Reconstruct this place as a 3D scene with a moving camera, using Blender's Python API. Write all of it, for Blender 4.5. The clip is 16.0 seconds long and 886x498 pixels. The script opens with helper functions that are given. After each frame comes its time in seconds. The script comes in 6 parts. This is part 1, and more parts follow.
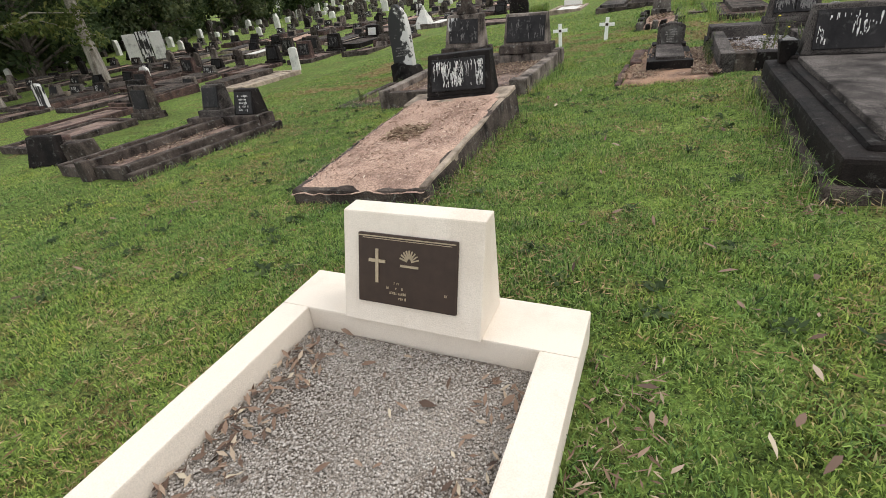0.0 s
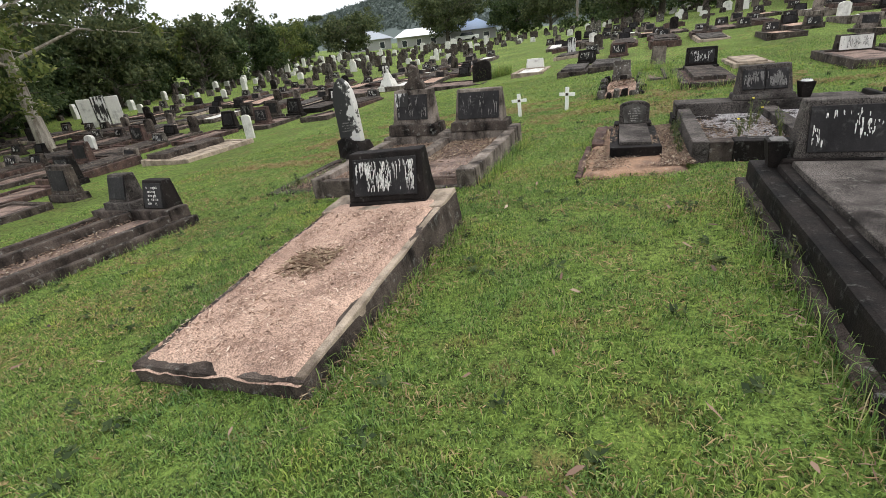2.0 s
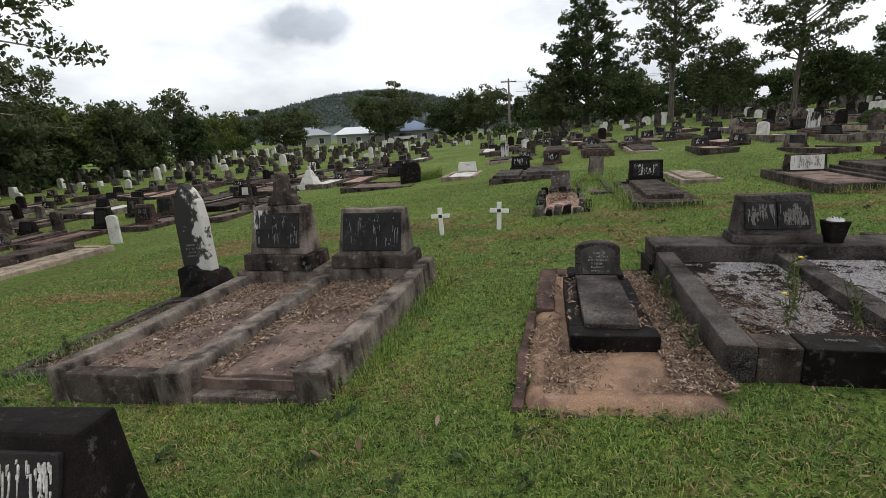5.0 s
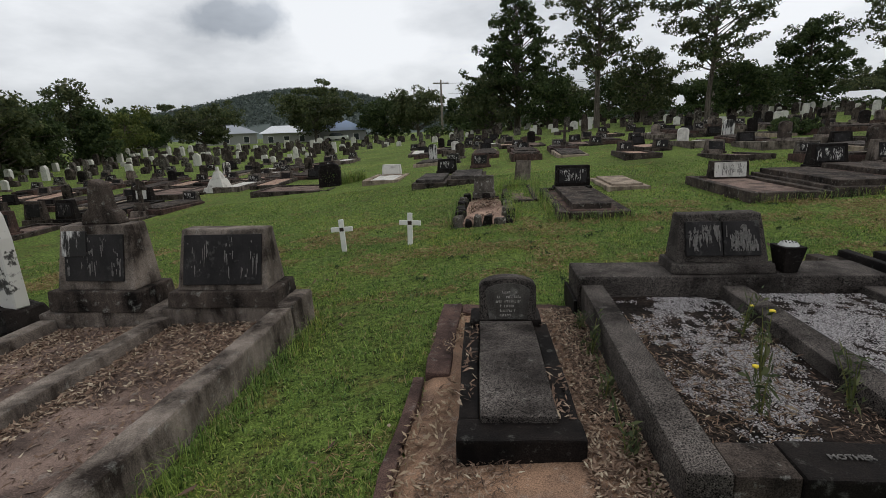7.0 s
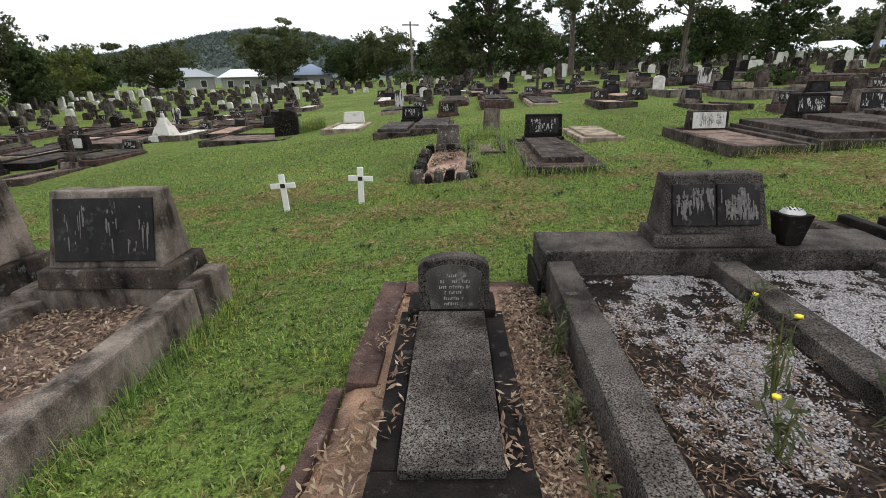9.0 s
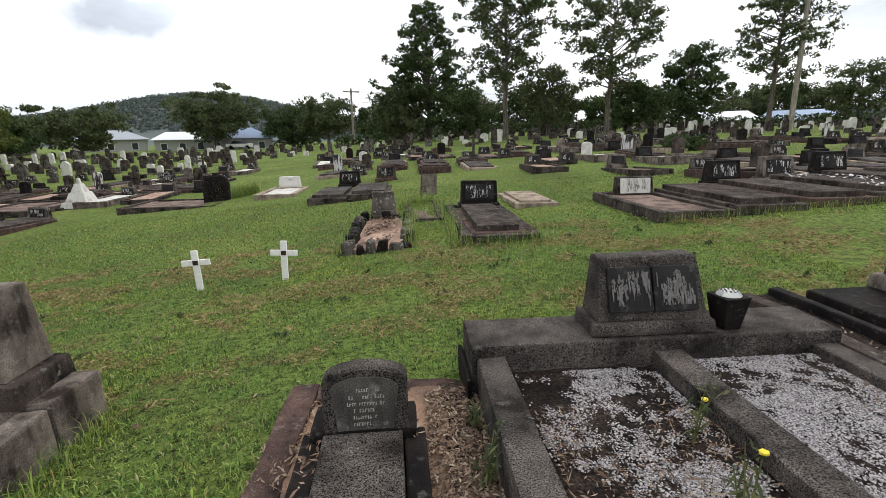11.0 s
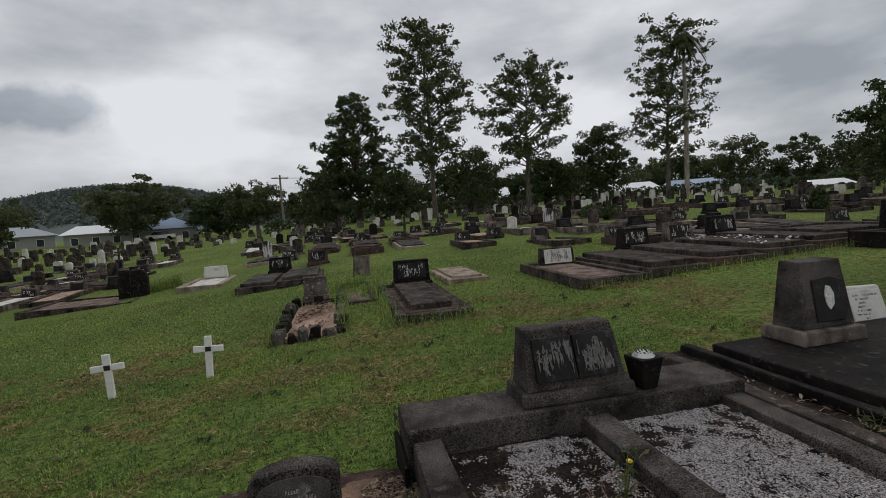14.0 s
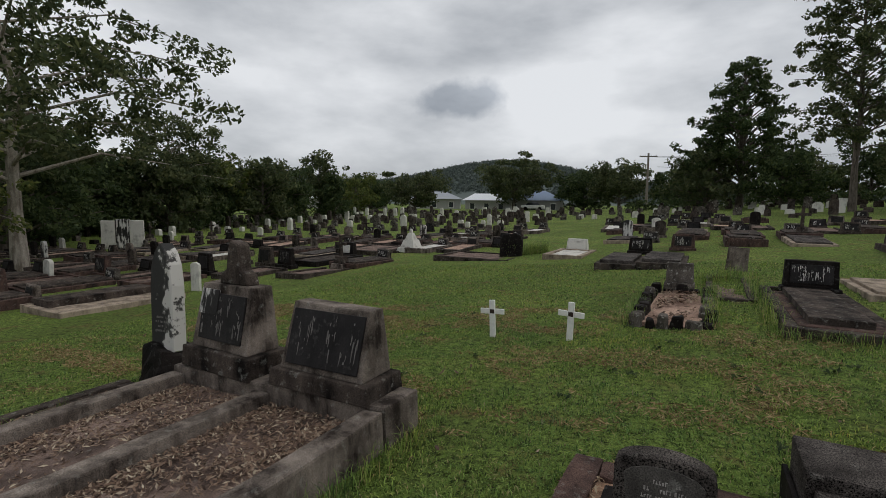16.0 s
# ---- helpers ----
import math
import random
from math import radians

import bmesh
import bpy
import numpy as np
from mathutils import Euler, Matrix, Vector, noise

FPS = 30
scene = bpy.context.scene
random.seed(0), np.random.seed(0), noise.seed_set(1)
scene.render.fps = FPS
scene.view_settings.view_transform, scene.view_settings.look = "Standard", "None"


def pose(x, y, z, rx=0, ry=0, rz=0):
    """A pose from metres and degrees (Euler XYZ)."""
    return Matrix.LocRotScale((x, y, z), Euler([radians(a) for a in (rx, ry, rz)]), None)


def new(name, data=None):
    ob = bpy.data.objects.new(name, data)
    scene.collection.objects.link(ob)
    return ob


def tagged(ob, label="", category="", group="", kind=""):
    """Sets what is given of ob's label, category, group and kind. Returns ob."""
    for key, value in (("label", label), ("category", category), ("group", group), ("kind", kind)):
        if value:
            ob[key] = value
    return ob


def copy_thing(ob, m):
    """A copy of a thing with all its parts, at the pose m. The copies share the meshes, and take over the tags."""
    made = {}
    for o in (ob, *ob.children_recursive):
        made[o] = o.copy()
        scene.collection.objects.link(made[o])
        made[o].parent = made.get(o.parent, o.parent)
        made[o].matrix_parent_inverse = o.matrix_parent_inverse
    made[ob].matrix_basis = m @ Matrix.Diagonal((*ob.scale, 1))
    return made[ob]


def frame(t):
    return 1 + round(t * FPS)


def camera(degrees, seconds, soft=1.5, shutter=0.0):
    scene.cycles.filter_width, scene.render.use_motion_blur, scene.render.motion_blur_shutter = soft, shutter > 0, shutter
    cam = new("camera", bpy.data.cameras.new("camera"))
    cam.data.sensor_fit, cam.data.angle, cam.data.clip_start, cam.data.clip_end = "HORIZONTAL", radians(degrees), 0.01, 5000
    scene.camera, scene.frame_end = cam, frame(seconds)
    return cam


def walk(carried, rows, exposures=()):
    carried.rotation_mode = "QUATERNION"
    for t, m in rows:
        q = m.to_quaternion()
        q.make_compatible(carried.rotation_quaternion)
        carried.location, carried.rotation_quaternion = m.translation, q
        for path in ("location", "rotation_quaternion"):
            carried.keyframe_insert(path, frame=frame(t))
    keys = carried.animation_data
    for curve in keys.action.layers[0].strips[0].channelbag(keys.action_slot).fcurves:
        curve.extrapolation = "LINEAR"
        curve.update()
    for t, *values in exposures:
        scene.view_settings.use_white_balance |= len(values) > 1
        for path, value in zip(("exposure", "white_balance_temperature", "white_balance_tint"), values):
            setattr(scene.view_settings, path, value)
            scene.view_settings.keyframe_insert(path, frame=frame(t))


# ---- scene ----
cam = camera(85.0, 16.0, soft=0.6)
walk(cam, [
    (0, pose(-0.013, -0.050, 1.299, 60.79, 5.56, 22.65)),
    (0.5, pose(0.015, 0.128, 1.287, 61.74, 6.11, 19.45)),
    (1, pose(0.002, 0.555, 1.376, 62.66, 6.25, 16.23)),
    (1.5, pose(0.021, 0.997, 1.409, 64.13, 5.91, 16.65)),
    (2, pose(-0.054, 1.319, 1.480, 66.13, 5.89, 19.62)),
    (2.5, pose(-0.228, 1.722, 1.532, 67.90, 5.11, 22.20)),
    (3, pose(-0.225, 2.203, 1.541, 69.01, 4.98, 22.93)),
    (3.5, pose(-0.239, 2.646, 1.575, 70.61, 4.60, 23.33)),
    (4, pose(-0.296, 3.196, 1.566, 72.59, 4.36, 22.68)),
    (4.5, pose(-0.300, 3.700, 1.492, 74.67, 4.25, 18.61)),
    (5, pose(-0.312, 4.183, 1.431, 76.29, 3.25, 13.09)),
    (5.2, pose(-0.323, 4.362, 1.422, 76.80, 2.97, 10.22)),
    (7.3, pose(0.002, 5.565, 1.358, 75.77, 2.02, 5.55)),
    (7.5, pose(0.048, 5.667, 1.337, 74.39, 1.77, 5.65)),
    (8, pose(0.158, 5.878, 1.302, 71.00, 2.11, 5.20)),
    (8.2, pose(0.090, 5.898, 1.313, 70.13, 2.26, 4.39)),
    (10.3, pose(0.183, 6.600, 1.294, 72.29, 0.99, 0.97)),
    (10.5, pose(0.218, 6.567, 1.335, 73.55, 1.77, 0.15)),
    (11, pose(0.251, 6.551, 1.389, 76.96, 1.16, -4.09)),
    (11.5, pose(0.283, 6.492, 1.420, 80.51, 1.60, -10.25)),
    (12, pose(0.316, 6.470, 1.422, 83.03, 3.19, -16.87)),
    (12.5, pose(0.350, 6.423, 1.433, 84.39, 4.61, -21.96)),
    (13, pose(0.383, 6.429, 1.433, 84.89, 4.61, -24.19)),
    (13.5, pose(0.347, 6.416, 1.435, 85.19, 3.71, -20.39)),
    (14, pose(0.299, 6.454, 1.435, 85.72, 3.84, -12.08)),
    (14.5, pose(0.254, 6.512, 1.431, 85.48, 2.54, -0.04)),
    (15, pose(0.186, 6.505, 1.427, 85.27, 1.37, 11.66)),
    (15.5, pose(0.155, 6.492, 1.423, 85.28, 0.48, 20.61)),
    (16, pose(0.122, 6.475, 1.423, 84.46, -0.48, 28.71)),
], exposures=[(0, 0.85), (1.0, 1.0), (2.5, 0.95), (4.0, 0.55), (5.0, 0.25), (7.5, -0.22), (8.0, 0.1), (8.2, 0.2), (10.3, 1.2), (10.6, 1.08), (11.0, 0.65), (12.0, 0.0), (12.5, -0.18), (13.0, -0.22), (14.0, -0.45), (16.0, -0.42)])

# ---- world and light: an overcast day ----
SUN_ELEVATION, SUN_AZIMUTH = radians(55), radians(60)
world = bpy.data.worlds.new("overcast_sky")
scene.world = world
world.use_nodes = True


def link_nodes(tree, a, out, b, inp):
    tree.links.new(a.outputs[out], b.inputs[inp])


def build_world():
    nt = world.node_tree
    nt.nodes.clear()
    n = nt.nodes.new
    out, bg, sky = n("ShaderNodeOutputWorld"), n("ShaderNodeBackground"), n("ShaderNodeTexSky")
    sky.sky_type, sky.sun_disc = "NISHITA", False
    sky.sun_elevation, sky.sun_rotation = SUN_ELEVATION, SUN_AZIMUTH
    bg.inputs["Strength"].default_value = 0.12
    coord, mapping = n("ShaderNodeTexCoord"), n("ShaderNodeMapping")
    mapping.inputs["Scale"].default_value = (1.0, 1.0, 2.6)
    big, fine, ramp, mix = n("ShaderNodeTexNoise"), n("ShaderNodeTexNoise"), n("ShaderNodeValToRGB"), n("ShaderNodeMixRGB")
    big.inputs["Scale"].default_value, big.inputs["Detail"].default_value, big.inputs["Roughness"].default_value = 1.9, 7, 0.52
    link_nodes(nt, coord, "Generated", mapping, "Vector")
    link_nodes(nt, mapping, "Vector", big, "Vector")
    e = ramp.color_ramp.elements
    e[0].position, e[0].color = 0.34, (3.5, 3.75, 4.1, 1)
    e[1].position, e[1].color = 0.62, (8.8, 9.0, 9.3, 1)
    link_nodes(nt, big, "Fac", ramp, "Fac")
    mix.inputs["Fac"].default_value = 0.94
    link_nodes(nt, sky, "Color", mix, "Color1")
    link_nodes(nt, ramp, "Color", mix, "Color2")
    # one low grey cloud
    away, squash, far, edge, dark = n("ShaderNodeVectorMath"), n("ShaderNodeVectorMath"), n("ShaderNodeVectorMath"), n("ShaderNodeValToRGB"), n("ShaderNodeMixRGB")
    ragged, wob = n("ShaderNodeTexNoise"), n("ShaderNodeMath")
    away.operation, squash.operation, far.operation, wob.operation = "SUBTRACT", "MULTIPLY", "LENGTH", "MULTIPLY_ADD"
    away.inputs[1].default_value = (-0.44, 0.874, 0.205)
    squash.inputs[1].default_value = (6.6, 6.6, 15.0)
    link_nodes(nt, coord, "Generated", away, 0)
    link_nodes(nt, away, 0, squash, 0)
    link_nodes(nt, squash, 0, far, 0)
    ragged.inputs["Scale"].default_value, ragged.inputs["Detail"].default_value = 6.5, 8
    link_nodes(nt, coord, "Generated", ragged, "Vector")
    wob.inputs[1].default_value = 3.2
    link_nodes(nt, ragged, "Fac", wob, 0)
    link_nodes(nt, far, "Value", wob, 2)
    edge.color_ramp.elements[0].position, edge.color_ramp.elements[0].color = 0.8, (0.62, 0.65, 0.69, 1)
    edge.color_ramp.elements[1].position, edge.color_ramp.elements[1].color = 1.0, (1, 1, 1, 1)
    half = n("ShaderNodeMath")
    half.operation = "MULTIPLY"
    half.inputs[1].default_value = 0.5
    link_nodes(nt, wob, 0, half, 0)
    link_nodes(nt, half, 0, edge, "Fac")
    dark.blend_type = "MULTIPLY"
    dark.inputs["Fac"].default_value = 1.0
    link_nodes(nt, mix, "Color", dark, "Color1")
    link_nodes(nt, edge, "Color", dark, "Color2")
    link_nodes(nt, dark, "Color", bg, "Color")
    link_nodes(nt, bg, "Background", out, "Surface")


build_world()
sun = new("sun", bpy.data.lights.new("sun", "SUN"))
sun.data.energy, sun.data.angle, sun.data.color = 0.9, radians(30), (1.0, 0.96, 0.9)
sun.rotation_euler = (radians(90) - SUN_ELEVATION, 0, radians(180) - SUN_AZIMUTH)


# ---- the lie of the land ----
def soft_plus(v, k):
    return np.logaddexp(0, v * k) / k


def land(x, y):
    """Height of the ground at a place; takes numbers or arrays."""
    a, b = np.asarray(x, float) / 0.87, np.asarray(y, float) / 0.87
    across = np.where(a < 0, 1.4 * np.tanh(0.092 * a / 1.4), np.tanh(0.05 * a))
    along = -0.025 * (b - 7) + 0.05 * soft_plus(b - 17, 0.4)
    return 0.87 * (-0.06 + across + np.minimum(along, 1.6))


def ground_z(x, y):
    return float(land(x, y))


# ---- materials ----
def material(name):
    m = bpy.data.materials.new(name)
    m.use_nodes = True
    nt = m.node_tree
    return m, nt, nt.nodes["Principled BSDF"]


def ramp_node(nt, stops):
    r = nt.nodes.new("ShaderNodeValToRGB")
    while len(r.color_ramp.elements) < len(stops):
        r.color_ramp.elements.new(0.5)
    for el, (p, c) in zip(r.color_ramp.elements, stops):
        el.position, el.color = p, (*c, 1)
    return r


def noise_node(nt, vec, scale, detail=4, rough=0.55):
    t = nt.nodes.new("ShaderNodeTexNoise")
    t.inputs["Scale"].default_value, t.inputs["Detail"].default_value, t.inputs["Roughness"].default_value = scale, detail, rough
    nt.links.new(vec, t.inputs["Vector"])
    return t


def placed_coords(nt, stretch=(1, 1, 1)):
    """Object coordinates, moved by the object's own random number so that repeats differ."""
    c, info, add, mp = (nt.nodes.new(k) for k in ("ShaderNodeTexCoord", "ShaderNodeObjectInfo", "ShaderNodeVectorMath", "ShaderNodeMapping"))
    add.operation = "MULTIPLY_ADD"
    comb = nt.nodes.new("ShaderNodeCombineXYZ")
    for k in "XYZ":
        nt.links.new(info.outputs["Random"], comb.inputs[k])
    nt.links.new(comb.outputs[0], add.inputs[0])
    add.inputs[1].default_value = (37, 53, 19)
    nt.links.new(c.outputs["Object"], add.inputs[2])
    nt.links.new(add.outputs[0], mp.inputs["Vector"])
    mp.inputs["Scale"].default_value = stretch
    return mp.outputs[0]


def mix_node(nt, mode, fac, a, b):
    m = nt.nodes.new("ShaderNodeMixRGB")
    m.blend_type = mode
    for value, key in ((fac, "Fac"), (a, "Color1"), (b, "Color2")):
        if isinstance(value, (int, float)):
            m.inputs[key].default_value = value
        elif isinstance(value, tuple):
            m.inputs[key].default_value = (*value, 1)
        else:
            nt.links.new(value, m.inputs[key])
    return m.outputs[0]


def bump(nt, bsdf, height, strength, distance):
    b = nt.nodes.new("ShaderNodeBump")
    b.inputs["Strength"].default_value, b.inputs["Distance"].default_value = strength, distance
    nt.links.new(height, b.inputs["Height"])
    nt.links.new(b.outputs[0], bsdf.inputs["Normal"])


def weathered(name, clean, grime, lichen=(0.42, 0.42, 0.38), grime_at=(0.38, 0.6), speck=0.25, speck_scale=160, rough=0.9, streak=0.4, lichen_amount=0.25):
    """Stone or concrete: grime in patches and in runs down the faces, pale lichen spots, a grainy surface."""
    m, nt, b = material(name)
    v = placed_coords(nt)
    runs = placed_coords(nt, (4.3, 4.3, 0.6))
    patch, run, grain, spots = noise_node(nt, v, 3.2, 6), noise_node(nt, runs, 1.9, 7, 0.66), noise_node(nt, v, speck_scale, 2), noise_node(nt, v, 14, 5, 0.7)
    both = mix_node(nt, "MIX", streak, patch.outputs["Fac"], run.outputs["Fac"])
    r = ramp_node(nt, [(grime_at[0], grime), (grime_at[1], clean)])
    nt.links.new(both, r.inputs["Fac"])
    lr = ramp_node(nt, [(0.57, (0, 0, 0)), (0.68, (lichen_amount,) * 3)])
    nt.links.new(spots.outputs["Fac"], lr.inputs["Fac"])
    col = mix_node(nt, "MIX", lr.outputs[0], r.outputs[0], lichen)
    gr = ramp_node(nt, [(0.35, (1 - speck * 1.6,) * 3), (0.65, (1 + speck,) * 3)])
    nt.links.new(grain.outputs["Fac"], gr.inputs["Fac"])
    col = mix_node(nt, "MULTIPLY", 1.0, col, gr.outputs[0])
    nt.links.new(col, b.inputs["Base Color"])
    b.inputs["Roughness"].default_value = rough
    b.inputs["Specular IOR Level"].default_value = 0.1
    h = mix_node(nt, "ADD", 0.5, spots.outputs["Fac"], grain.outputs["Fac"])
    bump(nt, b, h, 0.55, 0.006)
    return m


def plain(name, colour, rough=0.7, metal=0.0, vary=0.15, scale=25):
    m, nt, b = material(name)
    v = placed_coords(nt)
    t = noise_node(nt, v, scale, 5)
    r = ramp_node(nt, [(0.3, tuple(c * (1 - vary) for c in colour)), (0.7, tuple(min(1, c * (1 + vary)) for c in colour))])
    nt.links.new(t.outputs["Fac"], r.inputs["Fac"])
    nt.links.new(r.outputs[0], b.inputs["Base Color"])
    b.inputs["Roughness"].default_value, b.inputs["Metallic"].default_value = rough, metal
    bump(nt, b, t.outputs["Fac"], 0.25, 0.003)
    return m


def many(name, stops, rough=0.8, through_light=0.0):
    """For leaves, blades and pebbles: each piece takes its own colour."""
    m, nt, b = material(name)
    g = nt.nodes.new("ShaderNodeNewGeometry")
    r = ramp_node(nt, stops)
    nt.links.new(g.outputs["Random Per Island"], r.inputs["Fac"])
    nt.links.new(r.outputs[0], b.inputs["Base Color"])
    b.inputs["Roughness"].default_value = rough
    b.inputs["Specular IOR Level"].default_value = 0.25
    if through_light:
        tr, add, out = nt.nodes.new("ShaderNodeBsdfTranslucent"), nt.nodes.new("ShaderNodeMixShader"), nt.nodes["Material Output"]
        nt.links.new(r.outputs[0], tr.inputs["Color"])
        add.inputs[0].default_value = through_light
        nt.links.new(b.outputs[0], add.inputs[1])
        nt.links.new(tr.outputs[0], add.inputs[2])
        nt.links.new(add.outputs[0], out.inputs["Surface"])
    return m


def turf_material():
    m, nt, b = material("turf")
    c = nt.nodes.new("ShaderNodeTexCoord").outputs["Object"]
    big, mid, fine, tuft = noise_node(nt, c, 0.35, 5), noise_node(nt, c, 2.6, 6, 0.62), noise_node(nt, c, 70, 3, 0.7), noise_node(nt, c, 16, 4, 0.65)
    r = ramp_node(nt, [(0.3, (0.115, 0.152, 0.036)), (0.5, (0.152, 0.222, 0.046)), (0.7, (0.205, 0.26, 0.06))])
    nt.links.new(big.outputs["Fac"], r.inputs["Fac"])
    dry = ramp_node(nt, [(0.54, (0, 0, 0)), (0.7, (0.85,) * 3)])
    nt.links.new(mid.outputs["Fac"], dry.inputs["Fac"])
    col = mix_node(nt, "MIX", dry.outputs[0], r.outputs[0], (0.2, 0.135, 0.06))
    # shade between the tufts, painted: noise darkens the gaps and brightens the tops
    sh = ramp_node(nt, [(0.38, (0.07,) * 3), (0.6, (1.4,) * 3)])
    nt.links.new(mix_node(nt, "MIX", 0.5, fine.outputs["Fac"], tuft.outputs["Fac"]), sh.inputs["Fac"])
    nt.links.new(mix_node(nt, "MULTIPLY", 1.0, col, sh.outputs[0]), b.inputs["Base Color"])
    b.inputs["Roughness"].default_value = 0.95
    b.inputs["Specular IOR Level"].default_value = 0.15
    bump(nt, b, mix_node(nt, "ADD", 0.6, tuft.outputs["Fac"], fine.outputs["Fac"]), 1.0, 0.05)
    return m


def half_stained():
    """White marble blackened by mould down one flank."""
    m, nt, b = material("half_blackened_marble")
    v = placed_coords(nt)
    c, sep = nt.nodes.new("ShaderNodeTexCoord"), nt.nodes.new("ShaderNodeSeparateXYZ")
    nt.links.new(c.outputs["Object"], sep.inputs[0])
    blot, fine = noise_node(nt, v, 6, 7, 0.6), noise_node(nt, v, 60, 3)
    add = nt.nodes.new("ShaderNodeMath")
    add.operation = "MULTIPLY_ADD"
    add.inputs[1].default_value = 1.1
    nt.links.new(sep.outputs["X"], add.inputs[0])
    nt.links.new(blot.outputs["Fac"], add.inputs[2])
    r = ramp_node(nt, [(0.57, (0.012, 0.011, 0.01)), (0.645, (0.06, 0.056, 0.05)), (0.69, (0.52, 0.5, 0.46))])
    nt.links.new(add.outputs[0], r.inputs["Fac"])
    nt.links.new(r.outputs[0], b.inputs["Base Color"])
    b.inputs["Roughness"].default_value = 0.75
    bump(nt, b, fine.outputs["Fac"], 0.4, 0.004)
    return m


HALF_STAINED = half_stained()
TURF = turf_material()
CONCRETE = weathered("weathered_concrete", (0.27, 0.225, 0.19), (0.03, 0.023, 0.019), speck=0.3, grime_at=(0.4, 0.62))
DARK_CONCRETE = weathered("blackened_concrete", (0.1, 0.079, 0.066), (0.0085, 0.0068, 0.006), speck=0.35, lichen_amount=0.36)
BLACK_STONE = weathered("mould_black_stone", (0.02, 0.0155, 0.0135), (0.0042, 0.0036, 0.0034), speck=0.3, lichen_amount=0.13, rough=0.75)
GRANITE = weathered("pebbledash_granite", (0.115, 0.1, 0.09), (0.02, 0.0165, 0.0145), speck=0.75, speck_scale=160, lichen=(0.3, 0.29, 0.26), grime_at=(0.36, 0.62), streak=0.15, lichen_amount=0.2)
RED_CONCRETE = weathered("red_brown_concrete", (0.12, 0.075, 0.062), (0.025, 0.018, 0.0165), speck=0.3)
MARBLE = weathered("stained_marble", (0.62, 0.6, 0.57), (0.03, 0.028, 0.027), grime_at=(0.47, 0.53), speck=0.06, streak=0.75, lichen_amount=0.05, rough=0.6)
PALE_STONE = weathered("pale_stone", (0.62, 0.6, 0.55), (0.2, 0.19, 0.17), grime_at=(0.28, 0.5), speck=0.08)
TAN_STONE = weathered("tan_stone", (0.42, 0.34, 0.26), (0.14, 0.11, 0.085), speck=0.2)
CREAM_PAINT = weathered("cream_painted_concrete", (0.68, 0.6, 0.505), (0.54, 0.45, 0.36), grime_at=(0.22, 0.5), speck=0.05, speck_scale=220, rough=0.75, lichen_amount=0.0)
PINK_DIRT = weathered("pink_gravel_bed", (0.46, 0.315, 0.24), (0.24, 0.155, 0.12), grime_at=(0.3, 0.62), speck=0.35, speck_scale=110, streak=0.0, lichen_amount=0.3, lichen=(0.5, 0.4, 0.33))
BROWN_BED = weathered("brown_grave_bed", (0.24, 0.17, 0.14), (0.09, 0.065, 0.055), speck=0.3, streak=0.0)
ORANGE_DIRT = weathered("orange_earth", (0.33, 0.205, 0.135), (0.17, 0.11, 0.08), speck=0.25, streak=0.0)
SOIL = weathered("dark_soil", (0.035, 0.025, 0.02), (0.009, 0.007, 0.006), speck=0.5, speck_scale=60, streak=0.0, lichen_amount=0.06)
PANEL = weathered("black_granite_panel", (0.03, 0.027, 0.027), (0.011, 0.01, 0.01), speck=0.15, rough=0.5, lichen_amount=0.1)
GRAVEL_BED = weathered("gravelly_bed", (0.3, 0.26, 0.22), (0.17, 0.14, 0.115), speck=0.4, streak=0.0, lichen_amount=0.1)
BRONZE = plain("brown_bronze", (0.045, 0.028, 0.02), 0.5, 0.5)
BRONZE_LIGHT = plain("polished_bronze", (0.4, 0.32, 0.22), 0.45, 0.6)
INK_WHITE = plain("worn_white_paint", (0.6, 0.58, 0.54), 0.8, vary=0.4, scale=60)
INK_GREY = plain("faded_paint", (0.15, 0.14, 0.13), 0.85, vary=0.4, scale=60)
WHITE_PAINT = plain("white_paint", (0.78, 0.77, 0.73), 0.6, vary=0.08)
BARK = weathered("grey_bark", (0.17, 0.145, 0.12), (0.06, 0.05, 0.042), streak=0.8, speck=0.2, speck_scale=30, lichen_amount=0.1)
PALE_BARK = weathered("pale_gum_bark", (0.42, 0.38, 0.32), (0.18, 0.15, 0.12), streak=0.8, speck=0.15, speck_scale=30, lichen_amount=0.1)
LEAF_DARK = many("dark_leaves", [(0, (0.03, 0.048, 0.02)), (0.6, (0.06, 0.088, 0.032)), (1, (0.11, 0.14, 0.05))], through_light=0.35)
LEAF_GUM = many("gum_leaves", [(0, (0.045, 0.062, 0.028)), (0.6, (0.085, 0.105, 0.045)), (1, (0.15, 0.16, 0.07))], through_light=0.3)
LEAF_BRIGHT = many("fresh_leaves", [(0, (0.06, 0.085, 0.022)), (0.6, (0.12, 0.15, 0.04)), (1, (0.2, 0.2, 0.06))], through_light=0.3)
LITTER = many("dry_leaves", [(0, (0.05, 0.032, 0.024)), (0.35, (0.145, 0.092, 0.064)), (0.7, (0.24, 0.16, 0.112)), (0.92, (0.34, 0.265, 0.19)), (1, (0.48, 0.41, 0.3))])
CHIPS = many("straw_and_chips", [(0, (0.1, 0.06, 0.045)), (0.3, (0.26, 0.16, 0.115)), (0.75, (0.44, 0.31, 0.23)), (1, (0.6, 0.48, 0.38))])
